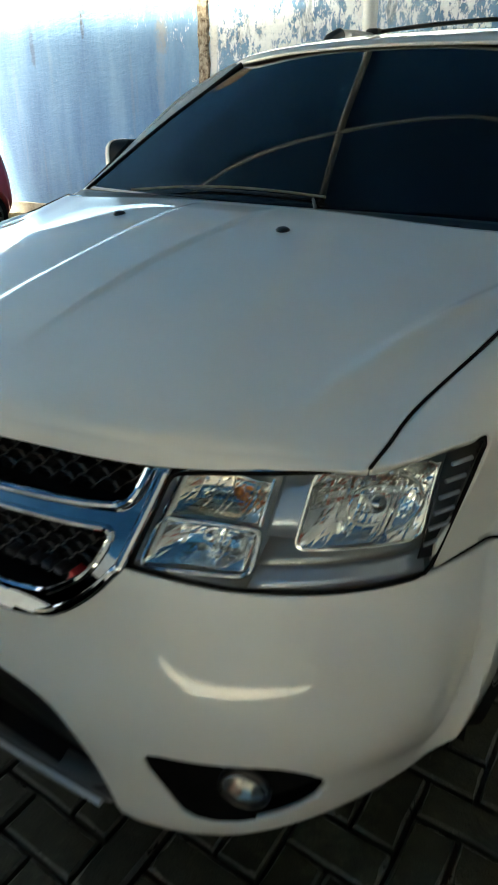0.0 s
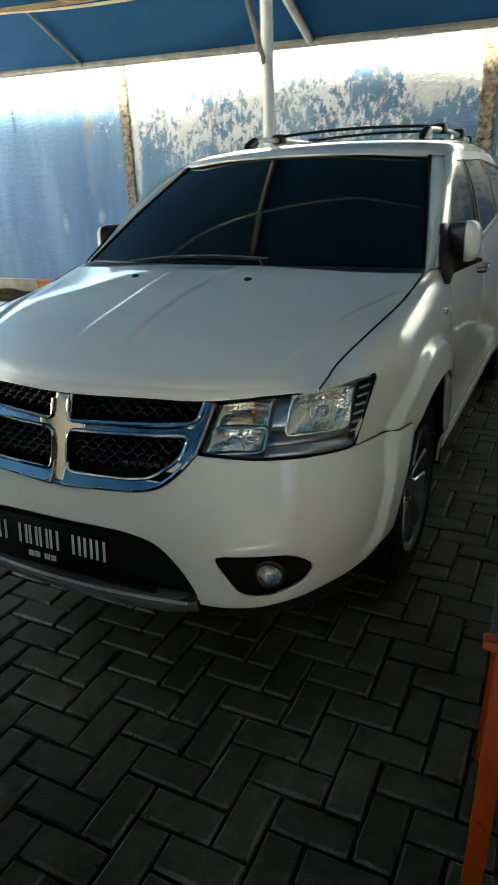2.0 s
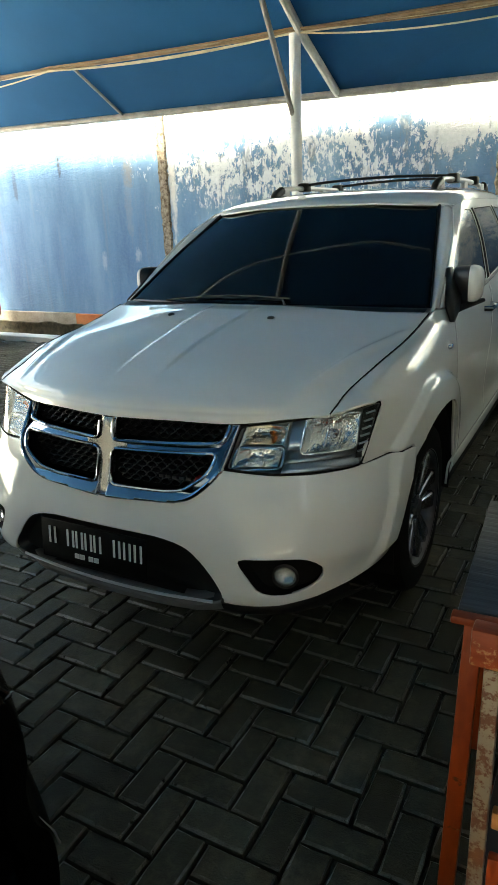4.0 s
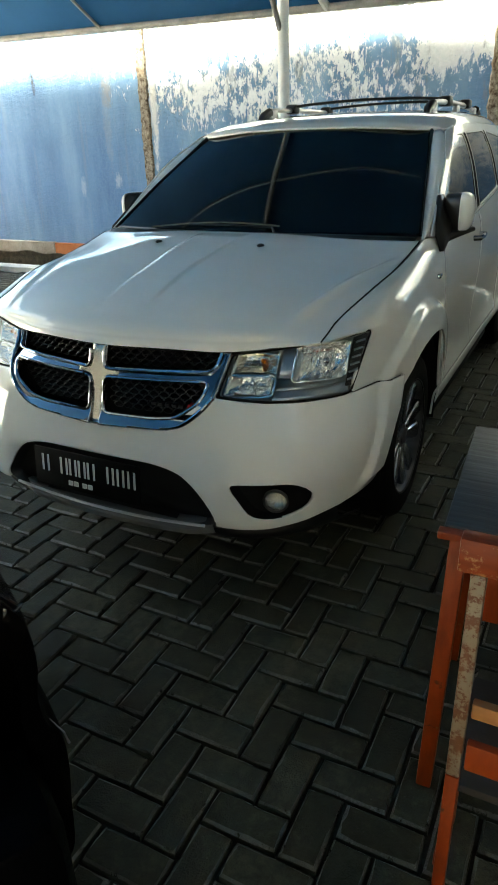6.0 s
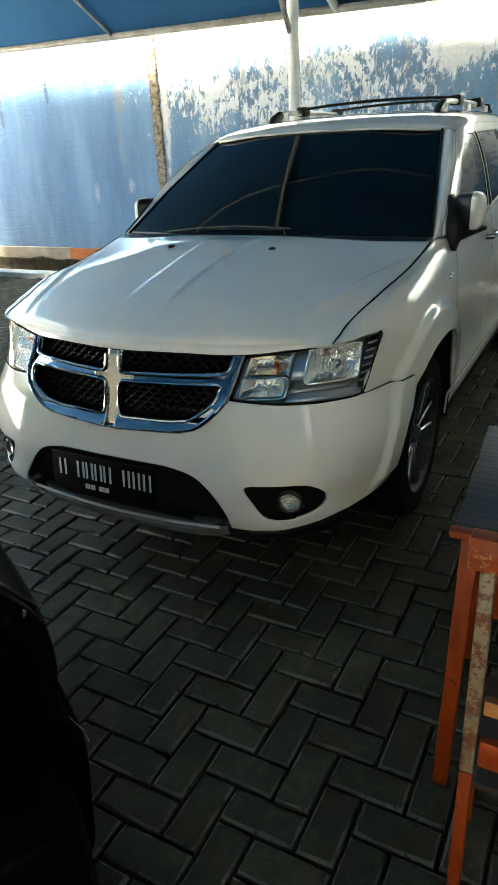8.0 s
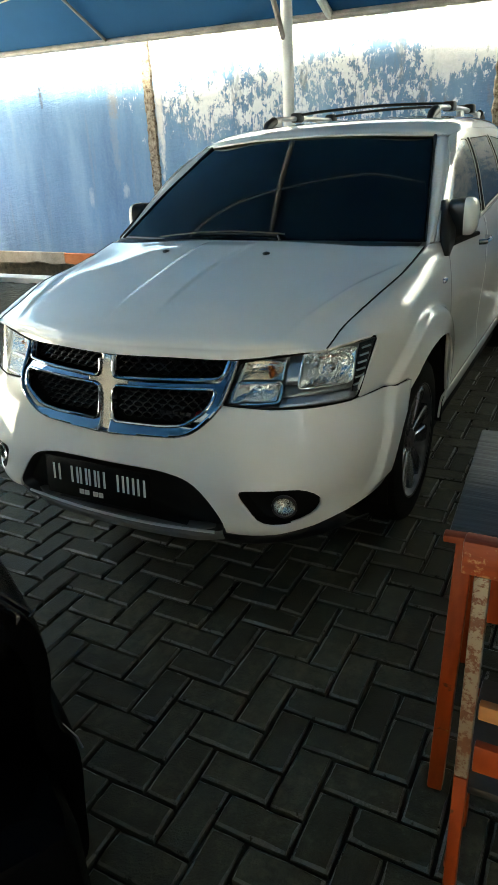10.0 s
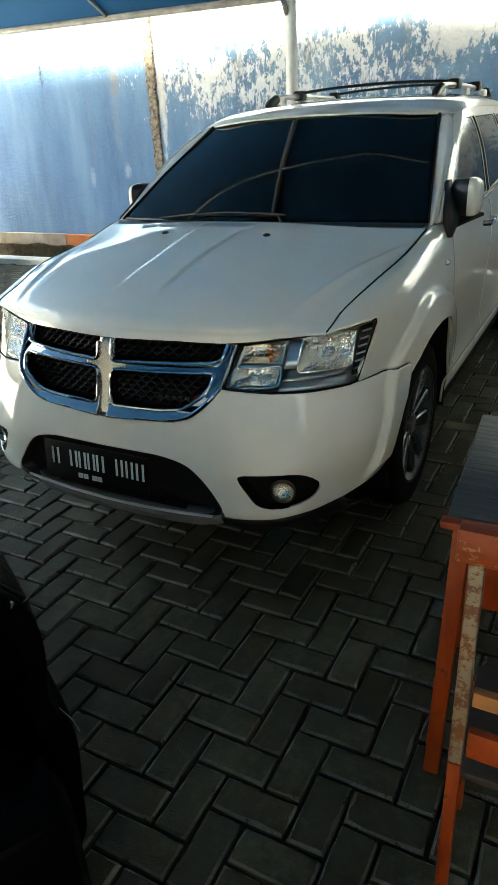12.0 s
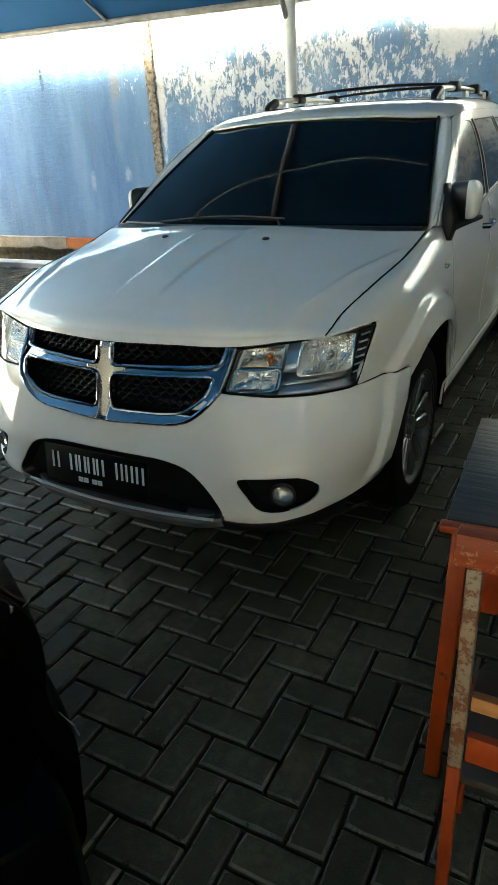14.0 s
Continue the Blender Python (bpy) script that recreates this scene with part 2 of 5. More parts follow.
def paver_material(name, gain, smooth, spec, gritty=0.0):
    """Dark concrete block; edges are worn and polished, and paler to paint in sky glints."""
    m = material(name, (0.08, 0.08, 0.075), 0.7, Specular_IOR_Level=spec)
    info = node(m, "ShaderNodeObjectInfo")
    geo = node(m, "ShaderNodeNewGeometry")
    co = place_coords(m)
    r = math_of(m, "FRACT", math_of(m, "ADD", info.outputs["Random"], geo.outputs["Random Per Island"]))
    a, b, c = noise_of(m, co, 1.7, 6.0), noise_of(m, co, 24.0, 6.0, 0.75), noise_of(m, co, 220.0, 2.0)
    f = math_of(m, "ADD", math_of(m, "MULTIPLY", a, 0.50), math_of(m, "MULTIPLY", b, 0.46))
    f = math_of(m, "ADD", f, math_of(m, "MULTIPLY", r, 0.06))
    col = ramp_of(m, f, [(0.36, tuple(gain * v for v in (0.0115, 0.0116, 0.0075))), (0.52, tuple(gain * v for v in (0.0240, 0.0240, 0.0155))), (0.68, tuple(gain * v for v in (0.060, 0.059, 0.039)))])
    grit = noise_of(m, co, 130.0, 3.0, 0.6)
    # worn grit in patches; on edges there is more, which also paints broken glints
    worn = math_of(m, "MULTIPLY", ramp_of(m, grit, [(0.66 - gritty, (0, 0, 0)), (0.72 - gritty, (0.5 + gritty,) * 3)]), ramp_of(m, noise_of(m, co, 7.0, 3.0, 0.6), [(0.44, (0.15,) * 3), (0.60, (1, 1, 1))]))
    col = mix_of(m, worn, col, (0.17, 0.163, 0.14))
    link(m, col, bsdf(m).inputs["Base Color"])
    link(m, ramp_of(m, b, [(0.3, (0.45 - smooth,) * 3), (0.7, (0.75 - smooth,) * 3)]), bsdf(m).inputs["Roughness"])
    bump_of(m, math_of(m, "ADD", b, math_of(m, "MULTIPLY", c, 0.5)), 0.9, 0.0085)
    return m


paver_stone = paver_material("paver", 1.75, 0.0, 0.14)
# edge colour is lifted to stand in for reflected highlights
paver_edge = paver_material("paver_edge", 2.0, 0.25, 0.9, 0.13)


# ---------- mesh helpers ----------
def finish(ob, m, smooth=True, solid=0.0):
    ob.data.materials.append(m)
    if smooth:
        ob.data.polygons.foreach_set("use_smooth", [True] * len(ob.data.polygons))
        try:
            ob.data.set_sharp_from_angle(angle=radians(35))
        except AttributeError:
            pass
    if solid:
        mod = ob.modifiers.new("thickness", "SOLIDIFY")
        mod.thickness, mod.offset = solid, -1.0
    return ob


def part(name, bm, m, parent, label="", smooth=True, solid=0.0):
    """Links a bmesh, in world places, as one mesh under a thing or part."""
    me = bpy.data.meshes.new(name)
    bm.to_mesh(me)
    bm.free()
    ob = new(name, me)
    if parent is not None:
        ob.parent = parent
        mats = Matrix(parent.matrix_basis)
        up = parent.parent
        while up is not None:
            mats = up.matrix_basis @ up_inverse(parent) @ mats
            parent, up = up, up.parent
        ob.matrix_parent_inverse = mats.inverted()
    if label:
        tagged(ob, label)
    return finish(ob, m, smooth, solid)


def up_inverse(ob):
    return ob.matrix_parent_inverse


def thing(name, at, label, category, group=""):
    ob = new(name)
    ob.matrix_basis = Matrix.Translation(at)
    ob.empty_display_size = 0.1
    return tagged(ob, label, category, group)


def box(bm, a, b, bevel=0.0, m=None):
    """A box between two corners, with rounded edges, turned by m about its middle."""
    a, b = Vector(a), Vector(b)
    mid, size = (a + b) / 2, b - a
    r = bmesh.ops.create_cube(bm, size=1.0)
    vs = r["verts"]
    for v in vs:
        v.co = Vector((v.co.x * size.x, v.co.y * size.y, v.co.z * size.z))
    if bevel:
        es = list({e for v in vs for e in v.link_edges})
        r = bmesh.ops.bevel(bm, geom=es, offset=bevel, segments=2, affect="EDGES", profile=0.5)
        vs = list({v for f in r["faces"] for v in f.verts} | {v for v in vs if v.is_valid})
    t = Matrix.Translation(mid) @ (m or Matrix())
    for v in vs:
        v.co = t @ v.co
    return bm


def tube(bm, points, radius, sides=10, closed=False, flat=1.0, caps=True, up=(0, 0, 1)):
    """A pipe along points; radius may be a list; flat squeezes it across."""
    pts = [Vector(p) for p in points]
    n = len(pts)
    rings = []
    for i, p in enumerate(pts):
        a, b = (pts[i - 1], pts[(i + 1) % n]) if closed else (pts[max(i - 1, 0)], pts[min(i + 1, n - 1)])
        t = (b - a).normalized()
        u = Vector(up)
        if abs(t.dot(u)) > 0.97:
            u = Vector((0, 1, 0)) if abs(t.y) < 0.9 else Vector((1, 0, 0))
        s = t.cross(u).normalized()
        w = s.cross(t)
        r = radius[i] if isinstance(radius, (list, tuple)) else radius
        rings.append([bm.verts.new(p + s * r * math.cos(k * math.tau / sides) + w * r * flat * math.sin(k * math.tau / sides)) for k in range(sides)])
    last = n if closed else n - 1
    for i in range(last):
        a, b = rings[i], rings[(i + 1) % n]
        for k in range(sides):
            bm.faces.new((a[k], a[(k + 1) % sides], b[(k + 1) % sides], b[k]))
    if caps and not closed:
        bm.faces.new(rings[0][::-1])
        bm.faces.new(rings[-1])
    return bm


def catmull(points, n):
    p = np.array(points, float)
    if len(p) == 2:
        return p[0] + np.linspace(0, 1, n)[:, None] * (p[1] - p[0])
    p = np.vstack([2 * p[0] - p[1], p, 2 * p[-1] - p[-2]])
    t = np.linspace(0, len(p) - 3 - 1e-9, n)
    i, f = t.astype(int), (t % 1)[:, None]
    a, b, c, d = p[i], p[i + 1], p[i + 2], p[i + 3]
    return 0.5 * (2 * b + (c - a) * f + (2 * a - 5 * b + 4 * c - d) * f**2 + (3 * b - a - 3 * c + d) * f**3)


def surface(rows, nu, nv):
    """A smooth grid through rows of points: (nv, nu, 3)."""
    rows = np.array([catmull(r, nu) for r in rows])
    return np.stack([catmull(rows[:, k], nv) for k in range(nu)], 1)


def both_sides(row):
    """Mirrors a half row that starts on the middle line."""
    return [(-x, y, z) for x, y, z in row[:0:-1]] + list(row)


def mirrored(grid):
    g = grid.copy()
    g[..., 0] *= -1
    return g[:, ::-1]


def grid_bm(grid):
    bm = bmesh.new()
    vs = [[bm.verts.new(p) for p in row] for row in grid]
    for a, b in zip(vs, vs[1:]):
        for k in range(len(a) - 1):
            bm.faces.new((a[k], a[k + 1], b[k + 1], b[k]))
    return bm


PLANE = {"x": (1, 2), "y": (0, 2), "z": (0, 1)}


def inside(p, poly):
    x, y = p
    hit = False
    for (x1, y1), (x2, y2) in zip(poly, poly[1:] + poly[:1]):
        if (y1 > y) != (y2 > y) and x < (x2 - x1) * (y - y1) / (y2 - y1) + x1:
            hit = not hit
    return hit


def cut(bm, poly, axis, keep="out"):
    """Cuts a mesh along a polygon drawn in the plane across axis, and keeps what lies inside or outside."""
    i, j = PLANE[axis]
    lo, hi = np.min(poly, 0) - 0.02, np.max(poly, 0) + 0.02
    for (ax, ay), (bx, by) in zip(poly, poly[1:] + poly[:1]):
        co, no = [0.0] * 3, [0.0] * 3
        co[i], co[j] = ax, ay
        no[i], no[j] = ay - by, bx - ax
        slo, shi = np.minimum((ax, ay), (bx, by)) - 0.015, np.maximum((ax, ay), (bx, by)) + 0.015
        faces = []
        for f in bm.faces:
            us, ws = [v.co[i] for v in f.verts], [v.co[j] for v in f.verts]
            if max(us) > slo[0] and min(us) < shi[0] and max(ws) > slo[1] and min(ws) < shi[1]:
                faces.append(f)
        geom = list({v for f in faces for v in f.verts} | {e for f in faces for e in f.edges}) + faces
        if geom:
            bmesh.ops.bisect_plane(bm, geom=geom, plane_co=co, plane_no=no, dist=1e-5)
    gone = []
    for f in bm.faces:
        c = f.calc_center_median()
        if inside((c[i], c[j]), poly) == (keep == "out"):
            gone.append(f)
    bmesh.ops.delete(bm, geom=gone, context="FACES")
    return bm


def rounded(poly, r, n=4):
    """A polygon with its corners rounded."""
    out = []
    m = len(poly)
    for k in range(m):
        p, a, b = (np.array(poly[(k + s) % m], float) for s in (0, -1, 1))
        da, db = a - p, b - p
        ra, rb = min(r, np.linalg.norm(da) * 0.45), min(r, np.linalg.norm(db) * 0.45)
        s, e = p + da / np.linalg.norm(da) * ra, p + db / np.linalg.norm(db) * rb
        for t in np.linspace(0, 1, n):
            out.append(tuple((1 - t) ** 2 * s + 2 * t * (1 - t) * p + t * t * e))
    return out


def flip(poly):
    return [(-x, z) for x, z in poly[::-1]]


# ---------- setting ----------
bm = grid_bm(np.array([[(x, y, z) for x in np.linspace(-400, 400, 41)] for y, z in ((-400, -0.026), (-20, -0.026), (0, -0.026), (5.45, -0.026), (5.46, -0.17), (5.99, -0.17), (6.0, -0.026), (40, -0.026), (400, -0.026))]))
ground = part("ground", bm, dirt, None, "dark sandy ground under and beyond the paving", False)
tagged(ground, kind="structure", category="ground")

WALL_Y = 6.0
bm = bmesh.new()
box(bm, (-14, WALL_Y, -0.2), (1.9, WALL_Y + 0.2, 3.6))
# unseen stretches past x 1.9: a low gap added for a sky reflection on the fender
box(bm, (1.905, WALL_Y, -0.2), (3.25, WALL_Y + 0.2, 2.85))
box(bm, (3.255, WALL_Y, -0.2), (8, WALL_Y + 0.2, 4.6))
tagged(part("wall_north", bm, wall_blue, None, "blue painted masonry wall with flaking whitewash patches", False), category="wall", kind="structure")
bm = bmesh.new()
box(bm, (-14, WALL_Y - 0.06, -0.2), (-5.58, WALL_Y, 0.31), 0.012)
tagged(part("wall_base", bm, concrete, None, "stained bare cement footing along the blue wall", False), category="wall base", kind="structure")
bm = bmesh.new()
box(bm, (-5.575, WALL_Y - 0.06, -0.2), (-3.9, WALL_Y, 0.30), 0.012)
tagged(part("wall_base", bm, orange_wall, None, "orange painted footing along the blue wall", False), category="wall base", kind="structure")

bm = bmesh.new()
box(bm, (-3.895, WALL_Y - 0.06, -0.2), (1.9, WALL_Y, 0.30), 0.012)
tagged(part("wall_base", bm, concrete, None, "stained bare cement footing along the blue wall", False), category="wall base", kind="structure")
rows = []
for k, z in enumerate((-0.17, -0.09, -0.01, 0.06, 0.11, 0.145, 0.15)):
    rows.append([(x, WALL_Y - 0.065 - (0.05 - 0.004 * k * k * (k < 4)) * (0.55 + 0.6 * noise.noise(Vector((x * 4, z * 9, 2)))) * (k < 6), z + 0.06 * noise.noise(Vector((x * 2.2, 5, 0))) * (k > 3)) for x in np.linspace(-14, -3.0, 320)])
tagged(part("gutter_wall", grid_bm(np.array(rows)), moss, None, "dark mossy crumbling foot of the wall above the gutter", True), category="wall base", kind="structure")


def wall_joint(x, w):
    """A rough unpainted vertical joint that runs up the wall."""
    bm = bmesh.new()
    rng = random.Random(int(x * 100))
    n = 60
    left, right = [], []
    for k in range(n + 1):
        z = 0.3 + 3.3 * k / n
        l, r = w * (0.5 + rng.uniform(-0.10, 0.06)), w * (0.5 + rng.uniform(-0.10, 0.06))
        left.append((bm.verts.new((x - l, WALL_Y, z)), bm.verts.new((x - l * 0.8, WALL_Y - 0.025, z))))
        right.append((bm.verts.new((x + r * 0.8, WALL_Y - 0.025, z)), bm.verts.new((x + r, WALL_Y, z))))
    for k in range(n):
        strip = [*left[k], *right[k]], [*left[k + 1], *right[k + 1]]
        for c in range(3):
            bm.faces.new((strip[0][c], strip[0][c + 1], strip[1][c + 1], strip[1][c]))
    ob = part("wall_joint", bm, joint_brown, None, "rough brown bare mortar joint running up the wall", False)
    return tagged(ob, category="wall joint", kind="structure")


wall_joint(-3.83, 0.15)
wall_joint(0.36, 0.16)

# gutter between the paving and the wall
bm = bmesh.new()
box(bm, (-14, 5.29, -0.25), (6, 5.52, 0.055), 0.012)
tagged(part("gutter_kerb", bm, light_kerb, None, "pale concrete kerb along the gutter", False), category="kerb", kind="structure")
bm = grid_bm(np.array([[(x, y, -0.165 + 0.10 * abs(noise.noise(Vector((x * 3, y * 7, 1))))) for x in np.linspace(-14, 6, 220)] for y in np.linspace(5.50, 5.94, 9)]))
tagged(part("gutter_bed", bm, dirt, None, "silted gutter with dark dirt and moss", True), category="gutter", kind="structure")

# unseen walls behind and beside the camera, added to block and shape the light
bm = bmesh.new()
box(bm, (-9, -7.2, -0.1), (16.2, -7.0, 5.1))
tagged(part("unseen_wall_south", bm, warm_plaster, None, "unseen ochre plastered wall, added to limit light from the south", False), category="wall", kind="structure")
bm = bmesh.new()
box(bm, (-4.4, -6.99, -0.1), (-4.2, -1.6, 2.3))
tagged(part("unseen_wall_west", bm, plaster, None, "unseen plain plastered wall, added to block side light", False), category="wall", kind="structure")
bm = bmesh.new()
box(bm, (3.4, -2.2, -0.1), (3.6, 5.99, 5.2))
tagged(part("unseen_wall_east", bm, plaster, None, "unseen plain plastered wall, added to block side light", False), category="wall", kind="structure")

# pale slabs out of view, added to bounce sunlight under the canopy
bm = bmesh.new()
box(bm, (-60, -40, -0.3), (-7.35, 5.28, 0.0))
tagged(part("pavement", bm, pale_concrete, None, "unseen pale concrete slab, added to bounce sunlight from the west", False), category="pavement", kind="structure")
bm = bmesh.new()
box(bm, (-7.345, -6.99, -0.3), (16, -3.6, 0.0))
tagged(part("pavement", bm, plaster, None, "unseen pale slab, added to bounce sunlight onto the car front", False), category="pavement", kind="structure")

# ---------- canopy ----------
EAVE_Y, EAVE_Z, SLOPE = 5.80, 2.800, 0.612
RIDGE_Y = 0.6
TILT_X = -0.020


def roof_z(x, y):
    z = EAVE_Z + TILT_X * (x + 3.0)
    return z + SLOPE * (EAVE_Y - y) if y >= RIDGE_Y else z + SLOPE * (EAVE_Y - RIDGE_Y) - SLOPE * (RIDGE_Y - y)


canopy = thing("canopy", (-1.49, 5.0, 0), "blue fabric carport canopy on steel pipes over the parked car", "canopy")
ys = [EAVE_Y, 5.2, 4.4, 3.6, 2.8, 2.0, 1.3, RIDGE_Y, -0.6, -1.8, -3.0, -4.35]
# unseen west end, set by how far sunlight should reach in
WEST = -7.8
xs = np.linspace(WEST, 4.2, 61)


def edge_y(x):
    """The free edge of the cloth, nearer to the wall past the post to trim the sunlit band."""
    f = min(1.0, max(0.0, (x + 4.0) / 2.4))
    g = min(1.0, max(0.0, (x + 0.3) / 1.2))
    return EAVE_Y + 0.005 + 0.078 * f * f * (3 - 2 * f) - 0.040 * g * g * (3 - 2 * g)


def south_y(x):
    """The unseen far edge of the cloth, which runs aslant; placed to limit incoming light."""
    return -4.35 - 0.5 * min(1.0, max(0.0, (1.0 - x) / 3.0))


def cloth_row(k, y):
    """One row of the cloth; the unseen corner by the wall is cut away to light the fender."""
    row = []
    for x in (xs if y < 5.5 else WEST + (xs - WEST) * (9.9 / 12.0)):
        q = south_y(x) if k == len(ys) - 1 else y
        row.append((x, q, roof_z(x, q) + 0.03 - 0.018 * math.sin(math.pi * ((x + 8) / 1.4 % 1)) * (0.3 if k == 0 else 1)))
    return row


rows = [[(x, edge_y(x), roof_z(x, EAVE_Y) + 0.035) for x, y, z in cloth_row(0, EAVE_Y)]] + [cloth_row(k, y) for k, y in enumerate(ys)]
bm = grid_bm(np.array(rows))
part("cloth", bm, canopy_cloth, canopy, "taut dark blue tarpaulin", True, 0.003)
bm = bmesh.new()
n = 240
row = [(WEST + 9.9 * k / n) for k in range(n + 1)]
top = [bm.verts.new((x, edge_y(x) + 0.015, roof_z(x, EAVE_Y) + 0.03)) for x in row]
low = [bm.verts.new((x, edge_y(x) + 0.02, roof_z(x, EAVE_Y) - 0.020 - 0.022 * abs(math.sin(k * 0.9)))) for k, x in enumerate(row)]
for k in range(n):
    bm.faces.new((top[k], top[k + 1], low[k + 1], low[k]))
part("valance", bm, pipe_white, canopy, "pale scalloped cloth edge", False, 0.003)
part("eave_beam", tube(bmesh.new(), [(WEST, EAVE_Y, roof_z(WEST, EAVE_Y)), (2.1, EAVE_Y, roof_z(2.1, EAVE_Y))], 0.038), pipe_grey, canopy)
PURLIN = [(WEST, 2.5), (-3.2, 2.84), (-1.25, 3.0), (0.6, 3.28), (4.2, 3.5)]
part("purlin", tube(bmesh.new(), [(x, y, roof_z(x, y) - 0.07) for x, y in catmull(PURLIN, 30)], 0.028), pipe_pale, canopy)
part("purlin", tube(bmesh.new(), [(WEST, 5.0, roof_z(WEST, 5.0) - 0.04), (4.2, 5.0, roof_z(4.2, 5.0) - 0.04)], 0.026), pipe_rust, canopy, "rusty purlin pipe")
for x in (-7.0, -4.24, 1.6):
    part("rafter", tube(bmesh.new(), [(x + 0.02, EAVE_Y, roof_z(x, EAVE_Y)), (x - 0.06, 5.0, roof_z(x, 5.0) - 0.03)], 0.017, 8), pipe_grey, canopy)
part("rafter", tube(bmesh.new(), [(-1.36, EAVE_Y, roof_z(-1.4, EAVE_Y)), (-1.43, 5.0, roof_z(-1.4, 5.0) - 0.05), (-1.55, 2.0, roof_z(-1.4, 2.0) - 0.05), (-1.62, RIDGE_Y, roof_z(-1.4, RIDGE_Y) - 0.05)], 0.042), pipe_pale, canopy, "pale grey rafter pipe")
part("post", tube(bmesh.new(), [(-1.49, 5.0, 0), (-1.49, 5.0, roof_z(-1.49, 5.0) - 0.06)], 0.056, 16), pipe_white, canopy, "white painted steel post")
part("post", tube(bmesh.new(), [(4.0, 5.0, 0), (4.0, 5.0, roof_z(4.0, 5.0) - 0.06)], 0.056, 16), pipe_white, canopy, "white painted steel post")
part("brace", tube(bmesh.new(), [(-1.51, 4.96, 2.50), (-1.50, 4.0, roof_z(-1.5, 4.0) - 0.04)], 0.026), pipe_grey, canopy)


def hung(a, b, sag, n=40):
    a, b = Vector(a), Vector(b)
    return [a.lerp(b, k / n) - Vector((0, 0, sag * (1 - (2 * k / n - 1) ** 2))) for k in range(n + 1)]


for k, (sag, dz, dy) in enumerate(((0.02, 0, 0), (0.05, -0.012, 0.03), (0.15, -0.010, 0.015), (0.075, 0.02, -0.02))):
    bm = bmesh.new()
    for x0, x1 in ((-7.8, -4.6), (-4.6, -1.49), (-1.49, 1.6), (1.6, 4.0)):
        za, zb = roof_z(x0, 5.0) - 0.045 + dz, roof_z(x1, 5.0) - 0.045 + dz
        tube(bm, hung((x0, 4.95 + dy, za), (x1, 4.95 + dy, zb), sag * (0.6 + 0.4 * math.sin(x0 + k))), 0.008, 6)
    c = part("cable", bm, cable_brown if k in (0, 3) else cable_cream, None, "brown electric cable slung under the canopy" if k in (0, 3) else "cream coloured electric cable slung under the canopy")
    tagged(c, category="cable", group="cables under the canopy")

# ---------- white car ----------
car = thing("car", (0, 2.4, 0), "white family SUV parked on herringbone paving under the canopy", "car")
ARCH = rounded([(0.36, 0.10), (0.43, 0.44), (0.55, 0.68), (0.76, 0.815), (0.98, 0.835), (1.20, 0.785), (1.355, 0.62), (1.41, 0.40), (1.41, 0.10)], 0.12, 5)
REAR_ARCH = rounded([(3.40, 0.10), (3.42, 0.45), (3.55, 0.70), (3.76, 0.82), (3.98, 0.82), (4.18, 0.70), (4.30, 0.45), (4.32, 0.10)], 0.12, 5)

# front skin: plan curves at rising heights, from the middle to the wheel arch
NOSE = [
    (0.28, [(0, 0.015), (0.30, 0.020), (0.52, 0.040), (0.69, 0.130), (0.82, 0.320), (0.86, 0.50)]),
    (0.36, [(0, -0.018), (0.30, -0.018), (0.525, -0.012), (0.71, 0.105), (0.856, 0.330), (0.885, 0.51)]),
    (0.44, [(0, -0.030), (0.30, -0.025), (0.53, -0.008), (0.735, 0.120), (0.866, 0.315), (0.90, 0.52)]),
    (0.53, [(0, -0.040), (0.30, -0.030), (0.53, -0.002), (0.74, 0.110), (0.875, 0.280), (0.912, 0.53)]),
    (0.65, [(0, -0.015), (0.30, 0.000), (0.52, 0.032), (0.74, 0.150), (0.878, 0.315), (0.918, 0.56)]),
    (0.77, [(0, 0.020), (0.30, 0.037), (0.47, 0.064), (0.70, 0.190), (0.83, 0.340), (0.918, 0.60)]),
    (0.90, [(0, 0.048), (0.30, 0.085), (0.465, 0.155), (0.70, 0.240), (0.845, 0.410), (0.905, 0.63)]),
    (0.97, [(0, 0.080), (0.30, 0.120), (0.465, 0.190), (0.72, 0.285), (0.852, 0.470), (0.89, 0.66)]),
]
nose = surface([both_sides([(x, y, z) for x, y in row]) for z, row in NOSE], 241, 120)


def arch_gap(y, z, poly):
    """Distance from a place on the flank to the rim of the wheel arch."""
    best = 9.0
    for (ax, ay), (bx, by) in zip(poly, poly[1:]):
        t = max(0.0, min(1.0, ((y - ax) * (bx - ax) + (z - ay) * (by - ay)) / ((bx - ax) ** 2 + (by - ay) ** 2 + 1e-9)))
        best = min(best, math.hypot(y - ax - t * (bx - ax), z - ay - t * (by - ay)))
    return best


def flared(grid, poly, wide=0.125, out=0.025):
    """Pushes the skin outwards in a flat band round the wheel arch."""
    for p in grid.reshape(-1, 3):
        if abs(p[0]) > 0.80 and p[2] < 0.95:
            d = arch_gap(p[1], p[2], poly)
            f = max(0.0, min(1.0, (wide - d) / 0.034))
            fade = max(0.0, min(1.0, (p[2] - 0.40) / 0.06))
            push = out * f * f * (3 - 2 * f) * fade
            p[0] += math.copysign(push, p[0])
            p[1] -= push * 0.5 if p[1] < 0.7 else 0.0
    return grid


flared(nose, ARCH[:-4])
flat_nose = nose.reshape(-1, 3)


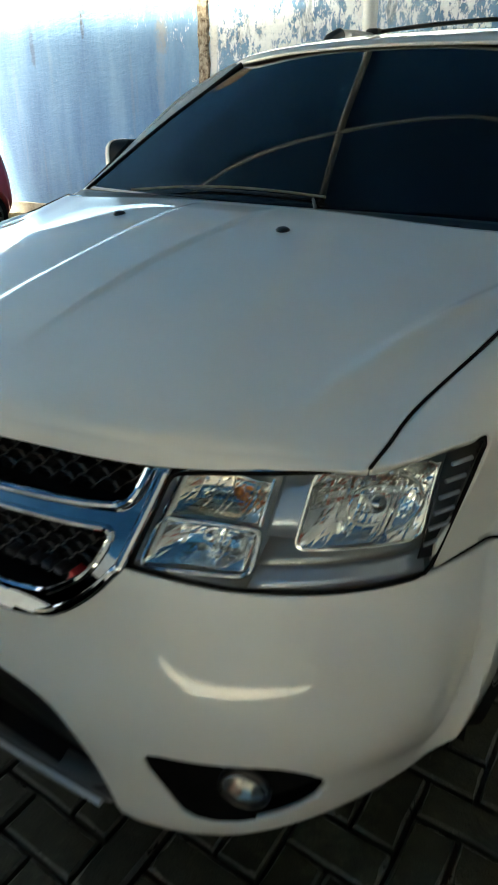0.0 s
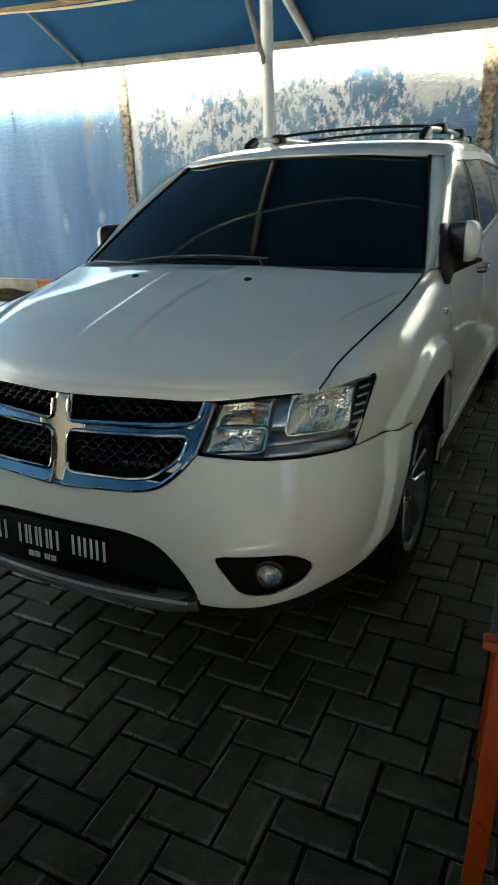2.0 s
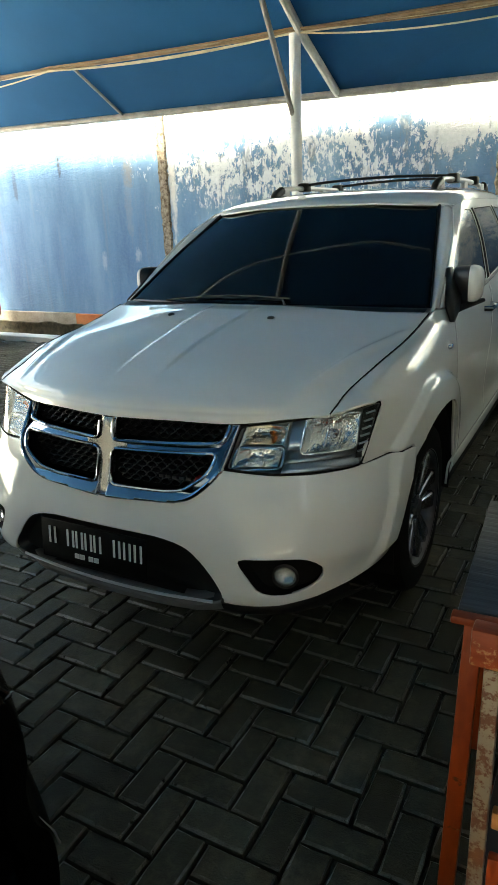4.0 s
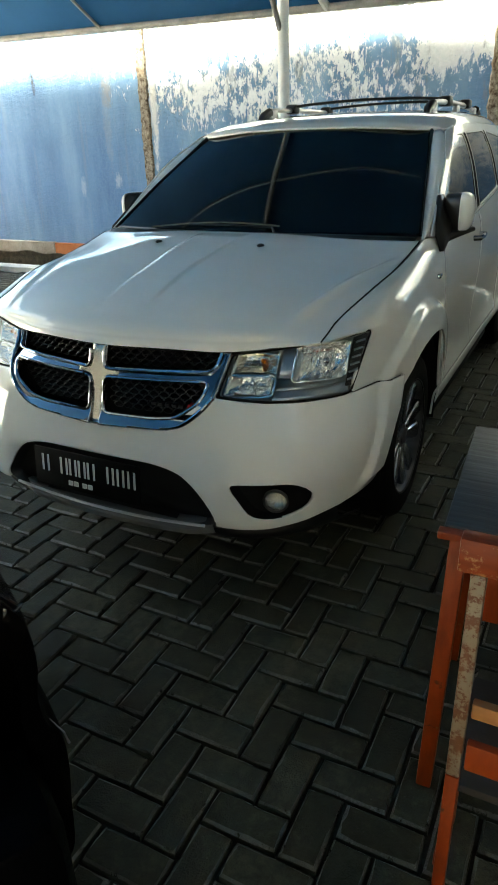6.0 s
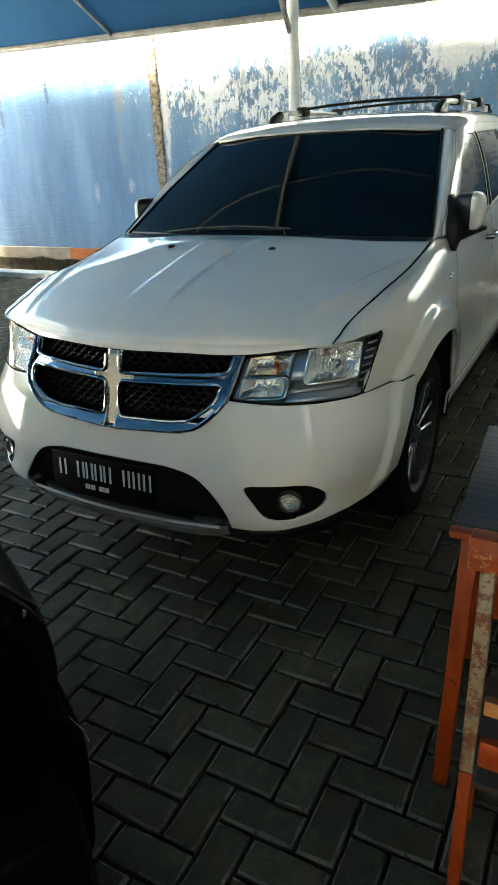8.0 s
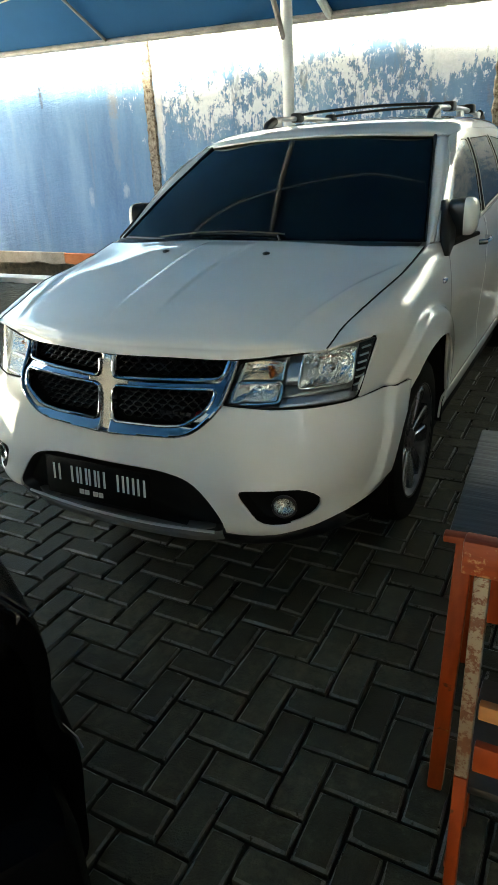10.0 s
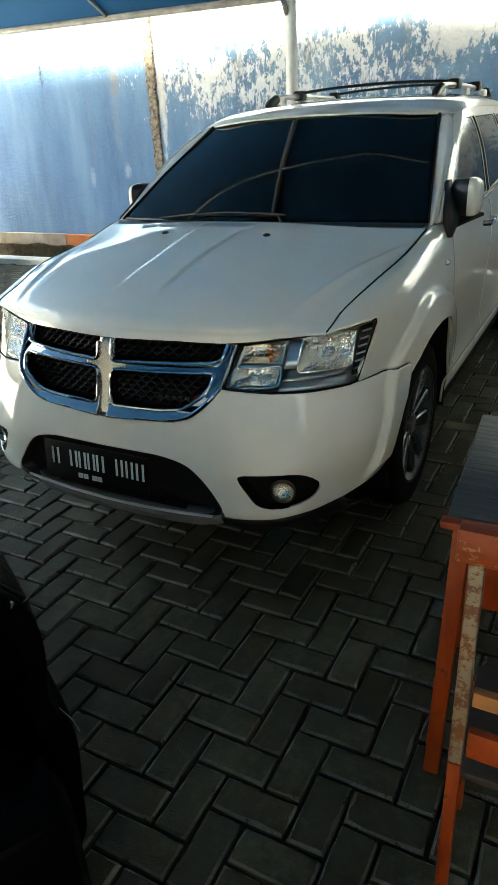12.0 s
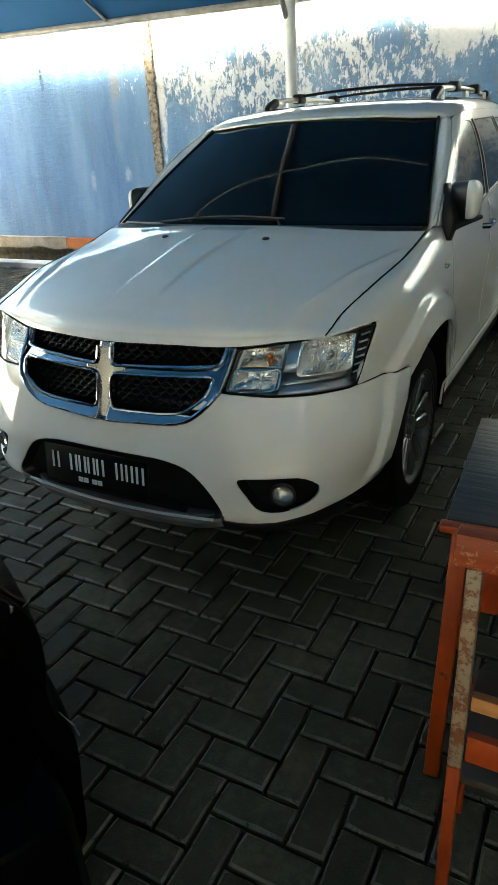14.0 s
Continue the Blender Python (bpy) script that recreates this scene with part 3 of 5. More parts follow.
def nose_y(x, z):
    """Depth of the front skin behind a place seen from ahead."""
    d = (flat_nose[:, 0] - x) ** 2 + (flat_nose[:, 2] - z) ** 2
    k = np.argpartition(d, 10)[:10]
    w = np.sqrt(1 / (d[k] + 1e-5))
    a = np.stack([np.ones(10), flat_nose[k, 0] - x, flat_nose[k, 2] - z], 1) * w[:, None]
    return float(np.linalg.lstsq(a, flat_nose[k, 1] * w, rcond=None)[0][0])


LAMP = [(0.468, 0.908), (0.60, 0.926), (0.738, 0.945), (0.849, 0.958), (0.843, 0.90), (0.822, 0.768), (0.72, 0.768), (0.60, 0.772), (0.455, 0.790)]
LAMP = rounded(LAMP, 0.012, 3)
GRILLE = [(0, 0.926), (0.25, 0.922), (0.462, 0.912), (0.446, 0.80), (0.437, 0.781), (0.420, 0.758), (0.395, 0.733), (0.365, 0.709), (0.335, 0.692), (0.305, 0.683), (0.27, 0.677), (0, 0.664)]
GRILLE = GRILLE + [(-x, z) for x, z in GRILLE[-2:0:-1]]
INTAKE = [(0, 0.560), (0.24, 0.552), (0.345, 0.532), (0.402, 0.485), (0.488, 0.368), (0.42, 0.332), (0, 0.308)]
INTAKE = rounded(INTAKE[1:-1] + [(-x, z) for x, z in INTAKE[-2:0:-1]], 0.05, 5)
FOG = rounded([(0.512, 0.517), (0.725, 0.514), (0.770, 0.468), (0.752, 0.405), (0.67, 0.378), (0.588, 0.392)], 0.038, 4)

bm = grid_bm(nose)
cut(bm, [(-1.1, 1.2)] + [(-x, z) for x, z in ((1.1, 0.765), (0.905, 0.765), (0.823, 0.768), (0.72, 0.764), (0.60, 0.768), (0.452, 0.786))] + [(0.452, 0.786), (0.60, 0.768), (0.72, 0.764), (0.823, 0.768), (0.905, 0.765), (1.1, 0.765), (1.1, 1.2)], "y")
cut(bm, GRILLE, "y")
cut(bm, INTAKE, "y")
for poly in (FOG, flip(FOG)):
    cut(bm, poly, "y")
cut(bm, [(0.475, 0.0), (0.475, 0.352), (0.54, 0.346), (0.64, 0.342), (0.74, 0.354), (0.82, 0.376), (0.90, 0.412), (1.1, 0.50), (1.1, 0.0)], "y")
cut(bm, flip([(0.475, 0.0), (0.475, 0.352), (0.54, 0.346), (0.64, 0.342), (0.74, 0.354), (0.82, 0.376), (0.90, 0.412), (1.1, 0.50), (1.1, 0.0)]), "y")
cut(bm, [(-0.476, 0.0), (0.476, 0.0), (0.476, 0.372), (0.42, 0.352), (0.0, 0.342), (-0.42, 0.352), (-0.476, 0.372)], "y")
cut(bm, ARCH, "x")
bumper = part("front_bumper", bm, white_paint, car, "glossy white bumper skin", True, 0.012)


def inset_wall(outline, depth, m, parent, name, lip=0.0, back=True):
    """The returning side walls, and the back, of an opening in the front skin."""
    bm = bmesh.new()
    rings = []
    c = np.mean(outline, 0)
    for d, s in ((lip, 0.995), (depth * 0.3, 0.985), (depth, 0.95)):
        rings.append([bm.verts.new((c[0] + (x - c[0]) * s, nose_y(x, z) + d, c[1] + (z - c[1]) * s)) for x, z in outline])
    k = len(outline)
    for a, b in zip(rings, rings[1:]):
        for i in range(k):
            bm.faces.new((a[i], a[(i + 1) % k], b[(i + 1) % k], b[i]))
    if back:
        mid = bm.verts.new((c[0], float(np.mean([v.co.y for v in rings[-1]])), c[1]))
        for i in range(k):
            bm.faces.new((rings[-1][i], rings[-1][(i + 1) % k], mid))
    return part(name, bm, m, parent, "", True)


def dense(poly, step=0.02):
    out = []
    for (x1, y1), (x2, y2) in zip(poly, poly[1:] + poly[:1]):
        n = max(1, int(math.hypot(x2 - x1, y2 - y1) / step))
        out += [(x1 + (x2 - x1) * k / n, y1 + (y2 - y1) * k / n) for k in range(n)]
    return out


# lower intake with its plate and silver lip
inset_wall(dense(INTAKE), 0.045, black_plastic, car, "lower_intake", 0.006)
bm = bmesh.new()
rows = []
for x in np.linspace(-0.44, 0.44, 41):
    y = nose_y(x, 0.30) + 0.03 * max(0, (abs(x) - 0.36) / 0.08)
    rise = 0.03 * (abs(x) / 0.47) ** 2
    rows.append([(x, y + 0.02, 0.318 + rise), (x, y - 0.016, 0.314 + rise), (x, y - 0.026, 0.296 + rise), (x, y - 0.012, 0.270 + rise), (x, y + 0.04, 0.250 + rise)])
part("lip", grid_bm(np.array(rows).transpose(1, 0, 2)), lip_grey, car, "dark grey lower lip", True, 0.006)
part("lip_strip", tube(bmesh.new(), [(x, nose_y(x, 0.30) - 0.034, 0.319 + 0.03 * (abs(x) / 0.47) ** 2) for x in np.linspace(-0.43, 0.43, 33)], 0.0055, 8), lip_silver, car, "thin silver strip")
bm = bmesh.new()
rows = []
for x in np.linspace(-0.80, 0.80, 61):
    y = nose_y(x, 0.30)
    rise = 0.035 * min(1, abs(x) / 0.5) + 0.03 * max(0, (abs(x) - 0.5) / 0.3)
    rows.append([(x, y + 0.01, 0.285 + rise), (x, y + 0.03, 0.245 + rise), (x, y + 0.10, 0.20 + rise), (x, y + 0.3, 0.19)])
part("chin", grid_bm(np.array(rows).transpose(1, 0, 2)), black_plastic, car, "black under-chin", True, 0.006)

plate = thing("number_plate", (-0.04, -0.05, 0.46), "black number plate with white characters on the car front", "number plate")
PLATE_TURN = pose(-0.045, -0.052, 0.462, -6, 0, 0)


def on_plate(x, z, w, h, bm, d=0.003):
    r = bmesh.ops.create_cube(bm, size=1.0)
    for v in r["verts"]:
        v.co = PLATE_TURN @ Vector((x + v.co.x * w, -0.006 + v.co.y * d, z + v.co.z * h))


bm = bmesh.new()
box(bm, (-0.24, -0.004, -0.075), (0.24, 0.004, 0.075), 0.003)
bm.transform(PLATE_TURN)
part("sheet", bm, plate_black, plate)
for x, w in ((-0.195, 0.034), (-0.108, 0.034), (-0.066, 0.034), (-0.024, 0.034), (0.018, 0.034), (0.105, 0.032), (0.150, 0.032), (0.197, 0.034)):
    bm2 = bmesh.new()
    for dx in (-0.5, 0.5):
        on_plate(x + 0.010 + dx * (w - 0.008), 0.018, 0.0075, 0.064, bm2)
    part("character_bar", bm2, plate_white, plate, "", False)
for x in (-0.07, -0.045, -0.005, 0.02):
    bm2 = bmesh.new()
    on_plate(x, -0.045, 0.020, 0.018, bm2)
    part("date_bar", bm2, plate_white, plate, "", False)

# fog lamps
for s in (1, -1):
    poly = FOG if s > 0 else flip(FOG)
    house = inset_wall(dense(poly, 0.015), 0.05, seam_black, car, "fog_lamp_housing", 0.005)
    cx, cz = 0.657 * s, 0.443
    cy = nose_y(cx, cz) + 0.02
    bm = bmesh.new()
    turn = pose(cx, cy, cz, 90, 0, 18 * s)
    bmesh.ops.create_uvsphere(bm, u_segments=24, v_segments=12, radius=0.036, matrix=turn @ Matrix.Diagonal((1, 1, 0.35, 1)))
    part("fog_lens", bm, lens_glass, house, "round clear fog lamp")
    bm = bmesh.new()
    rows = []
    for k in range(7):
        r, d = 0.039 * k / 6, -0.025 + 0.028 * (k / 6) ** 2
        rows.append([turn @ Vector((r * math.cos(a), r * math.sin(a), d + 0.003 * (i % 2) * (k / 6))) for i, a in enumerate(np.linspace(0, math.tau, 21))])
    part("fog_reflector", grid_bm(np.array(rows)), satin_chrome, house, "", False)
    part("fog_rim", tube(bmesh.new(), [turn @ Vector((0.040 * math.cos(a), 0.040 * math.sin(a), 0.002)) for a in np.linspace(0, math.tau, 28, endpoint=False)], 0.005, 6, True), black_plastic, house)

# grille
grille = inset_wall(dense(GRILLE, 0.02), 0.085, seam_black, car, "grille", 0.016)


def on_nose(path, lift, n=0):
    return [Vector((x, nose_y(x, z) - lift, z)) for x, z in path]


def bar(path, width, lift, m, name, parent, height=0.016, taper=None):
    """A rounded bar that follows the front skin along a path of (x, z)."""
    pts = on_nose(path, lift)
    bm = bmesh.new()
    rings = []
    for i, p in enumerate(pts):
        t = (pts[min(i + 1, len(pts) - 1)] - pts[max(i - 1, 0)]).normalized()
        s = t.cross(Vector((0, -1, 0))).normalized()
        o = s.cross(t).normalized()
        if o.y > 0:
            o, s = -o, -s
        w = width / 2 * (taper(i / (len(pts) - 1)) if taper else 1)
        prof = ((-w, -height), (-w, -0.2 * height), (-w * 0.86, 0.35 * height), (-w * 0.5, 0.62 * height), (0, 0.70 * height), (w * 0.5, 0.62 * height), (w * 0.86, 0.35 * height), (w, -0.2 * height), (w, -height))
        rings.append([p + s * a + o * b for a, b in prof])
    bm = grid_bm(np.array(rings))
    bmesh.ops.holes_fill(bm, edges=[e for e in bm.edges if e.is_boundary])
    bmesh.ops.recalc_face_normals(bm, faces=bm.faces)
    return part(name, bm, m, parent)


def line(a, b, n=16):
    return [(a[0] + (b[0] - a[0]) * k / n, a[1] + (b[1] - a[1]) * k / n) for k in range(n + 1)]


PLUS = [(0.023, 0.95), (0.024, 0.872), (0.040, 0.8545), (0.085, 0.8495), (0.085, 0.829), (0.040, 0.8235), (0.024, 0.805), (0.023, 0.64)]
PLUS = PLUS + flip(PLUS)
UPPER = rounded([(0.029, 0.935), (0.029, 0.852), (0.428, 0.864), (0.442, 0.930)], 0.024, 6)
LOWER = rounded([(0.029, 0.825), (0.029, 0.701), (0.24, 0.705), (0.322, 0.716), (0.402, 0.772), (0.424, 0.834)], 0.028, 6)
OPENINGS = [UPPER, LOWER, flip(UPPER), flip(LOWER)]


def grille_plate(poly, keep, back, m, name, label):
    """The moulded grille face, cut out round its four openings."""
    g = nose[40:, 53:188].copy()
    g[..., 1] += back
    if name == "surround":
        # the bright bands lean back, so that they face the canopy
        g[..., 1] += 0.42 * (np.clip(g[..., 2] - 0.684, -0.030, 0.022) + np.clip(g[..., 2] - 0.838, -0.016, 0.016)) - 0.004
    bm = cut(grid_bm(g), [(x, z) for x, z in GRILLE], "y", "in")
    cut(bm, poly, "y", keep)
    for hole in OPENINGS:
        cut(bm, hole, "y")
    return part(name, bm, m, grille, label, True, 0.022)


grille_plate(PLUS, "out", -0.004, chrome, "surround", "wide bright chrome surround")
grille_plate(PLUS, "in", -0.001, satin_chrome, "crossbar", "satin silver cross")
for hole in OPENINGS:
    loop = [(x, z) for x, z in dense(hole, 0.012) if z < 0.915]
    if loop[0][1] > 0.86 and loop[0][0] < 0:
        k = max(range(len(loop) - 1), key=lambda i: math.dist(loop[i], loop[i + 1]))
        loop = loop[k + 1:] + loop[:k + 1] if math.dist(loop[k], loop[k + 1]) > 0.03 else loop
    part("opening_frame", tube(bmesh.new(), [(x, nose_y(x, z) - 0.004, z) for x, z in loop], 0.0065, 8, max(z for x, z in loop) < 0.86, up=(0, 1, 0)), chrome, grille, "thin rounded chrome frame")
outer = [tuple(p) for p in catmull(GRILLE[2:11] + [(0.14, 0.671), (0, 0.665)], 70)]
outer = outer + [(-x, z) for x, z in outer[-2::-1]]
part("surround_edge", tube(bmesh.new(), on_nose(outer, 0.005), 0.0085, 10, up=(0, 1, 0)), chrome, grille)

# honeycomb behind the openings
CW, CH = 0.040, 0.021
for hole in OPENINGS:
    bm = bmesh.new()
    for r in range(-8, 10):
        for c in range(-14, 14):
            cx, cz = (c + 0.5 * (r % 2)) * CW, 0.80 + r * CH * 0.80
            if not inside((cx, cz), hole):
                continue
            ring = []
            for q, d in ((0.58, 0.050), (0.46, 0.047), (0.42, 0.075)):
                ring.append([bm.verts.new((cx + q * CW * 1.04 * dx, nose_y(cx, cz) + d, cz + q * CH * 1.04 * dz)) for dx, dz in ((-1, 0), (-0.5, 0.9), (0.5, 0.9), (1, 0), (0.5, -0.9), (-0.5, -0.9))])
            for p, q in zip(ring, ring[1:]):
                for k in range(6):
                    bm.faces.new((p[k], p[(k + 1) % 6], q[(k + 1) % 6], q[k]))
    tagged(part("honeycomb", bm, mesh_black, grille, "black honeycomb mesh", False), kind="stuff")
# maker's badge as plain shapes
bm = bmesh.new()
for k in range(5):
    x = 0.215 + k * 0.026
    y = nose_y(x, 0.748) + 0.012
    box(bm, (x, y - 0.004, 0.742), (x + 0.019, y + 0.02, 0.754), 0.002)
part("badge_bar", bm, badge_grey, grille, "small dull silver badge bars")
for k in range(2):
    bm = bmesh.new()
    x = 0.354 + k * 0.019
    y = nose_y(x, 0.748) + 0.010
    box(bm, (x, y - 0.004, 0.738), (x + 0.014, y + 0.02, 0.760), 0.001, pose(0, 0, 0, 0, 25, 0))
    part("badge_stripe", bm, red_badge, grille, "red slanted stripe")

# hood
HOOD = [
    [(0, 0.066, 0.926), (0.25, 0.093, 0.927), (0.465, 0.158, 0.920), (0.737, 0.262, 0.950)],
    [(0, 0.075, 0.955), (0.25, 0.104, 0.955), (0.47, 0.168, 0.948), (0.738, 0.275, 0.955)],
    [(0, 0.120, 0.994), (0.25, 0.145, 0.992), (0.50, 0.205, 0.982), (0.742, 0.315, 0.969)],
    [(0, 0.30, 1.055), (0.27, 0.32, 1.053), (0.53, 0.36, 1.036), (0.748, 0.41, 0.997)],
    [(0, 0.60, 1.122), (0.28, 0.61, 1.118), (0.56, 0.63, 1.092), (0.787, 0.62, 1.052)],
    [(0, 0.88, 1.166), (0.28, 0.88, 1.162), (0.57, 0.90, 1.135), (0.806, 0.92, 1.090)],
    [(0, 1.05, 1.182), (0.28, 1.052, 1.179), (0.58, 1.075, 1.163), (0.818, 1.19, 1.147)],
]
hood_grid = surface([both_sides(r) for r in HOOD], 281, 90)
for p in hood_grid.reshape(-1, 3):
    # a soft crease on each side of the raised middle
    ends = min(1, max(0, (p[1] - 0.16) / 0.25)) * min(1, max(0, (1.02 - p[1]) / 0.10))
    cx = 0.098 + 0.06 * max(0, p[1] - 0.55)
    p[2] += 0.0075 * ends / (1 + math.exp((abs(p[0]) - cx) / 0.0045))
    # and a rounded shoulder that runs along each edge
    sx = 0.575 + 0.215 * min(1, max(0, (p[1] - 0.14) / 0.84))
    if abs(p[0]) < 0.83:
        p[2] += 0.0095 * ends * math.exp(-((abs(p[0]) - sx) / 0.020) ** 2)
hood = part("hood", grid_bm(hood_grid), white_paint, car, "glossy white bonnet", True, 0.012)
hood_flat = hood_grid.reshape(-1, 3)


def hood_z(x, y):
    d = (hood_flat[:, 0] - x) ** 2 + (hood_flat[:, 1] - y) ** 2
    return float(hood_flat[np.argmin(d), 2])


# thin black tubes that draw the shade between hood and fenders
for col in (0, -1):
    part("hood_gap_shade", tube(bmesh.new(), [(x + (0.002 if col else -0.002), y, z - 0.001) for x, y, z in hood_grid[8:, col]], 0.0030, 6), seam_black, car)


for s in (1, -1):
    bm = bmesh.new()
    x, y = 0.25 * s, 0.84
    z = hood_z(x, y)
    bmesh.ops.create_uvsphere(bm, u_segments=12, v_segments=8, radius=0.016, matrix=Matrix.Translation((x, y, z)) @ Matrix.Diagonal((1, 1.1, 0.55, 1)))
    part("washer_nozzle", bm, black_plastic, car)

# side panels, left and then mirrored
FENDER = [
    [(0.741, 0.264, 0.950), (0.754, 0.41, 0.997), (0.793, 0.62, 1.050), (0.812, 0.92, 1.088), (0.828, 1.24, 1.150)],
    [(0.775, 0.300, 0.957), (0.806, 0.45, 0.998), (0.832, 0.64, 1.040), (0.848, 0.94, 1.072), (0.860, 1.428, 1.132)],
    [(0.820, 0.375, 0.964), (0.852, 0.51, 0.980), (0.876, 0.68, 1.000), (0.884, 0.96, 1.025), (0.880, 1.428, 1.080)],
    [(0.852, 0.455, 0.955), (0.884, 0.57, 0.940), (0.902, 0.72, 0.945), (0.902, 0.98, 0.960), (0.894, 1.428, 0.995)],
    [(0.845, 0.410, 0.880), (0.892, 0.57, 0.865), (0.920, 0.74, 0.870), (0.926, 1.00, 0.885), (0.901, 1.428, 0.900)],
    [(0.826, 0.345, 0.776), (0.898, 0.58, 0.770), (0.934, 0.76, 0.770), (0.944, 1.02, 0.780), (0.905, 1.428, 0.790)],
    [(0.860, 0.500, 0.600), (0.905, 0.62, 0.600), (0.935, 0.80, 0.600), (0.944, 1.06, 0.600), (0.905, 1.428, 0.600)],
    [(0.860, 0.500, 0.250), (0.890, 0.62, 0.250), (0.910, 0.80, 0.250), (0.910, 1.10, 0.250), (0.885, 1.428, 0.300)],
]
BELT = [(0.835, 1.30, 1.150), (0.872, 1.60, 1.135), (0.876, 2.20, 1.178), (0.870, 3.00, 1.245), (0.842, 3.90, 1.305), (0.78, 4.55, 1.340)]
FLANK = [
    BELT,
    [(0.880, 1.34, 1.050), (0.896, 1.65, 1.045), (0.904, 2.25, 1.075), (0.905, 3.05, 1.110), (0.888, 3.90, 1.140), (0.81, 4.62, 1.160)],
    [(0.897, 1.37, 0.880), (0.905, 1.70, 0.880), (0.912, 2.30, 0.890), (0.914, 3.10, 0.905), (0.925, 3.86, 0.920), (0.83, 4.72, 0.930)],
    [(0.900, 1.39, 0.700), (0.896, 1.70, 0.700), (0.898, 2.30, 0.700), (0.902, 3.10, 0.710), (0.936, 3.86, 0.730), (0.84, 4.78, 0.740)],
    [(0.903, 1.41, 0.530), (0.892, 1.70, 0.530), (0.892, 2.30, 0.530), (0.897, 3.10, 0.530), (0.936, 3.86, 0.540), (0.84, 4.82, 0.540)],
    [(0.908, 1.42, 0.400), (0.912, 1.70, 0.400), (0.912, 2.30, 0.400), (0.912, 3.10, 0.400), (0.925, 3.86, 0.410), (0.83, 4.82, 0.420)],
    [(0.885, 1.43, 0.330), (0.885, 1.70, 0.330), (0.885, 2.30, 0.330), (0.885, 3.10, 0.330), (0.890, 3.86, 0.330), (0.79, 4.78, 0.350)],
]
GLASSHOUSE = [
    BELT,
    [(0.800, 1.588, 1.340), (0.818, 1.76, 1.345), (0.826, 2.22, 1.380), (0.820, 3.00, 1.415), (0.788, 3.90, 1.440), (0.73, 4.50, 1.455)],
    [(0.772, 1.780, 1.455), (0.780, 1.93, 1.475), (0.785, 2.30, 1.495), (0.778, 3.00, 1.510), (0.748, 3.88, 1.515), (0.70, 4.45, 1.505)],
    [(0.715, 2.010, 1.562), (0.728, 2.12, 1.585), (0.733, 2.40, 1.600), (0.728, 3.00, 1.605), (0.700, 3.85, 1.590), (0.655, 4.40, 1.550)],
]
PILLAR = [
    [(0.812, 1.250, 1.142), (0.736, 1.627, 1.366), (0.696, 1.820, 1.474), (0.655, 2.010, 1.568)],
    [(0.826, 1.262, 1.156), (0.774, 1.615, 1.366), (0.739, 1.805, 1.477), (0.688, 2.020, 1.577)],
    [(0.834, 1.300, 1.152), (0.799, 1.590, 1.341), (0.771, 1.785, 1.457), (0.715, 2.010, 1.564)],
]
PANES = [
    rounded([(1.43, 1.166), (2.20, 1.196), (2.245, 1.548), (2.11, 1.549), (1.845, 1.466), (1.645, 1.335)], 0.025, 3),
    rounded([(2.285, 1.200), (2.90, 1.254), (2.885, 1.560), (2.315, 1.552)], 0.02, 3),
    rounded([(2.985, 1.262), (3.75, 1.318), (4.10, 1.360), (3.95, 1.500), (2.96, 1.560)], 0.04, 3),
]
POSTS = [[(2.205, 1.190), (2.280, 1.194), (2.310, 1.556), (2.250, 1.553)], [(2.905, 1.248), (2.980, 1.256), (2.955, 1.565), (2.890, 1.563)]]


def slab(y0, y1):
    return [(y0, -1), (y1, -1), (y1, 3), (y0, 3)]


def sided(rows, nu, nv, side, arch=None):
    g = surface(rows, nu, nv)
    if arch:
        flared(g, arch)
    return grid_bm(g[:, ::-1] if side > 0 else mirrored(g)[:, ::-1])


glass_skin = surface(GLASSHOUSE, 240, 120).reshape(-1, 3)


def glass_x(y, z):
    """How far out the window line stands at a place along the side."""
    d = (glass_skin[:, 1] - y) ** 2 + (glass_skin[:, 2] - z) ** 2
    k = np.argsort(d)[:4]
    w = 1 / (d[k] + 1e-7)
    return abs(float((glass_skin[k, 0] * w).sum() / w.sum()))


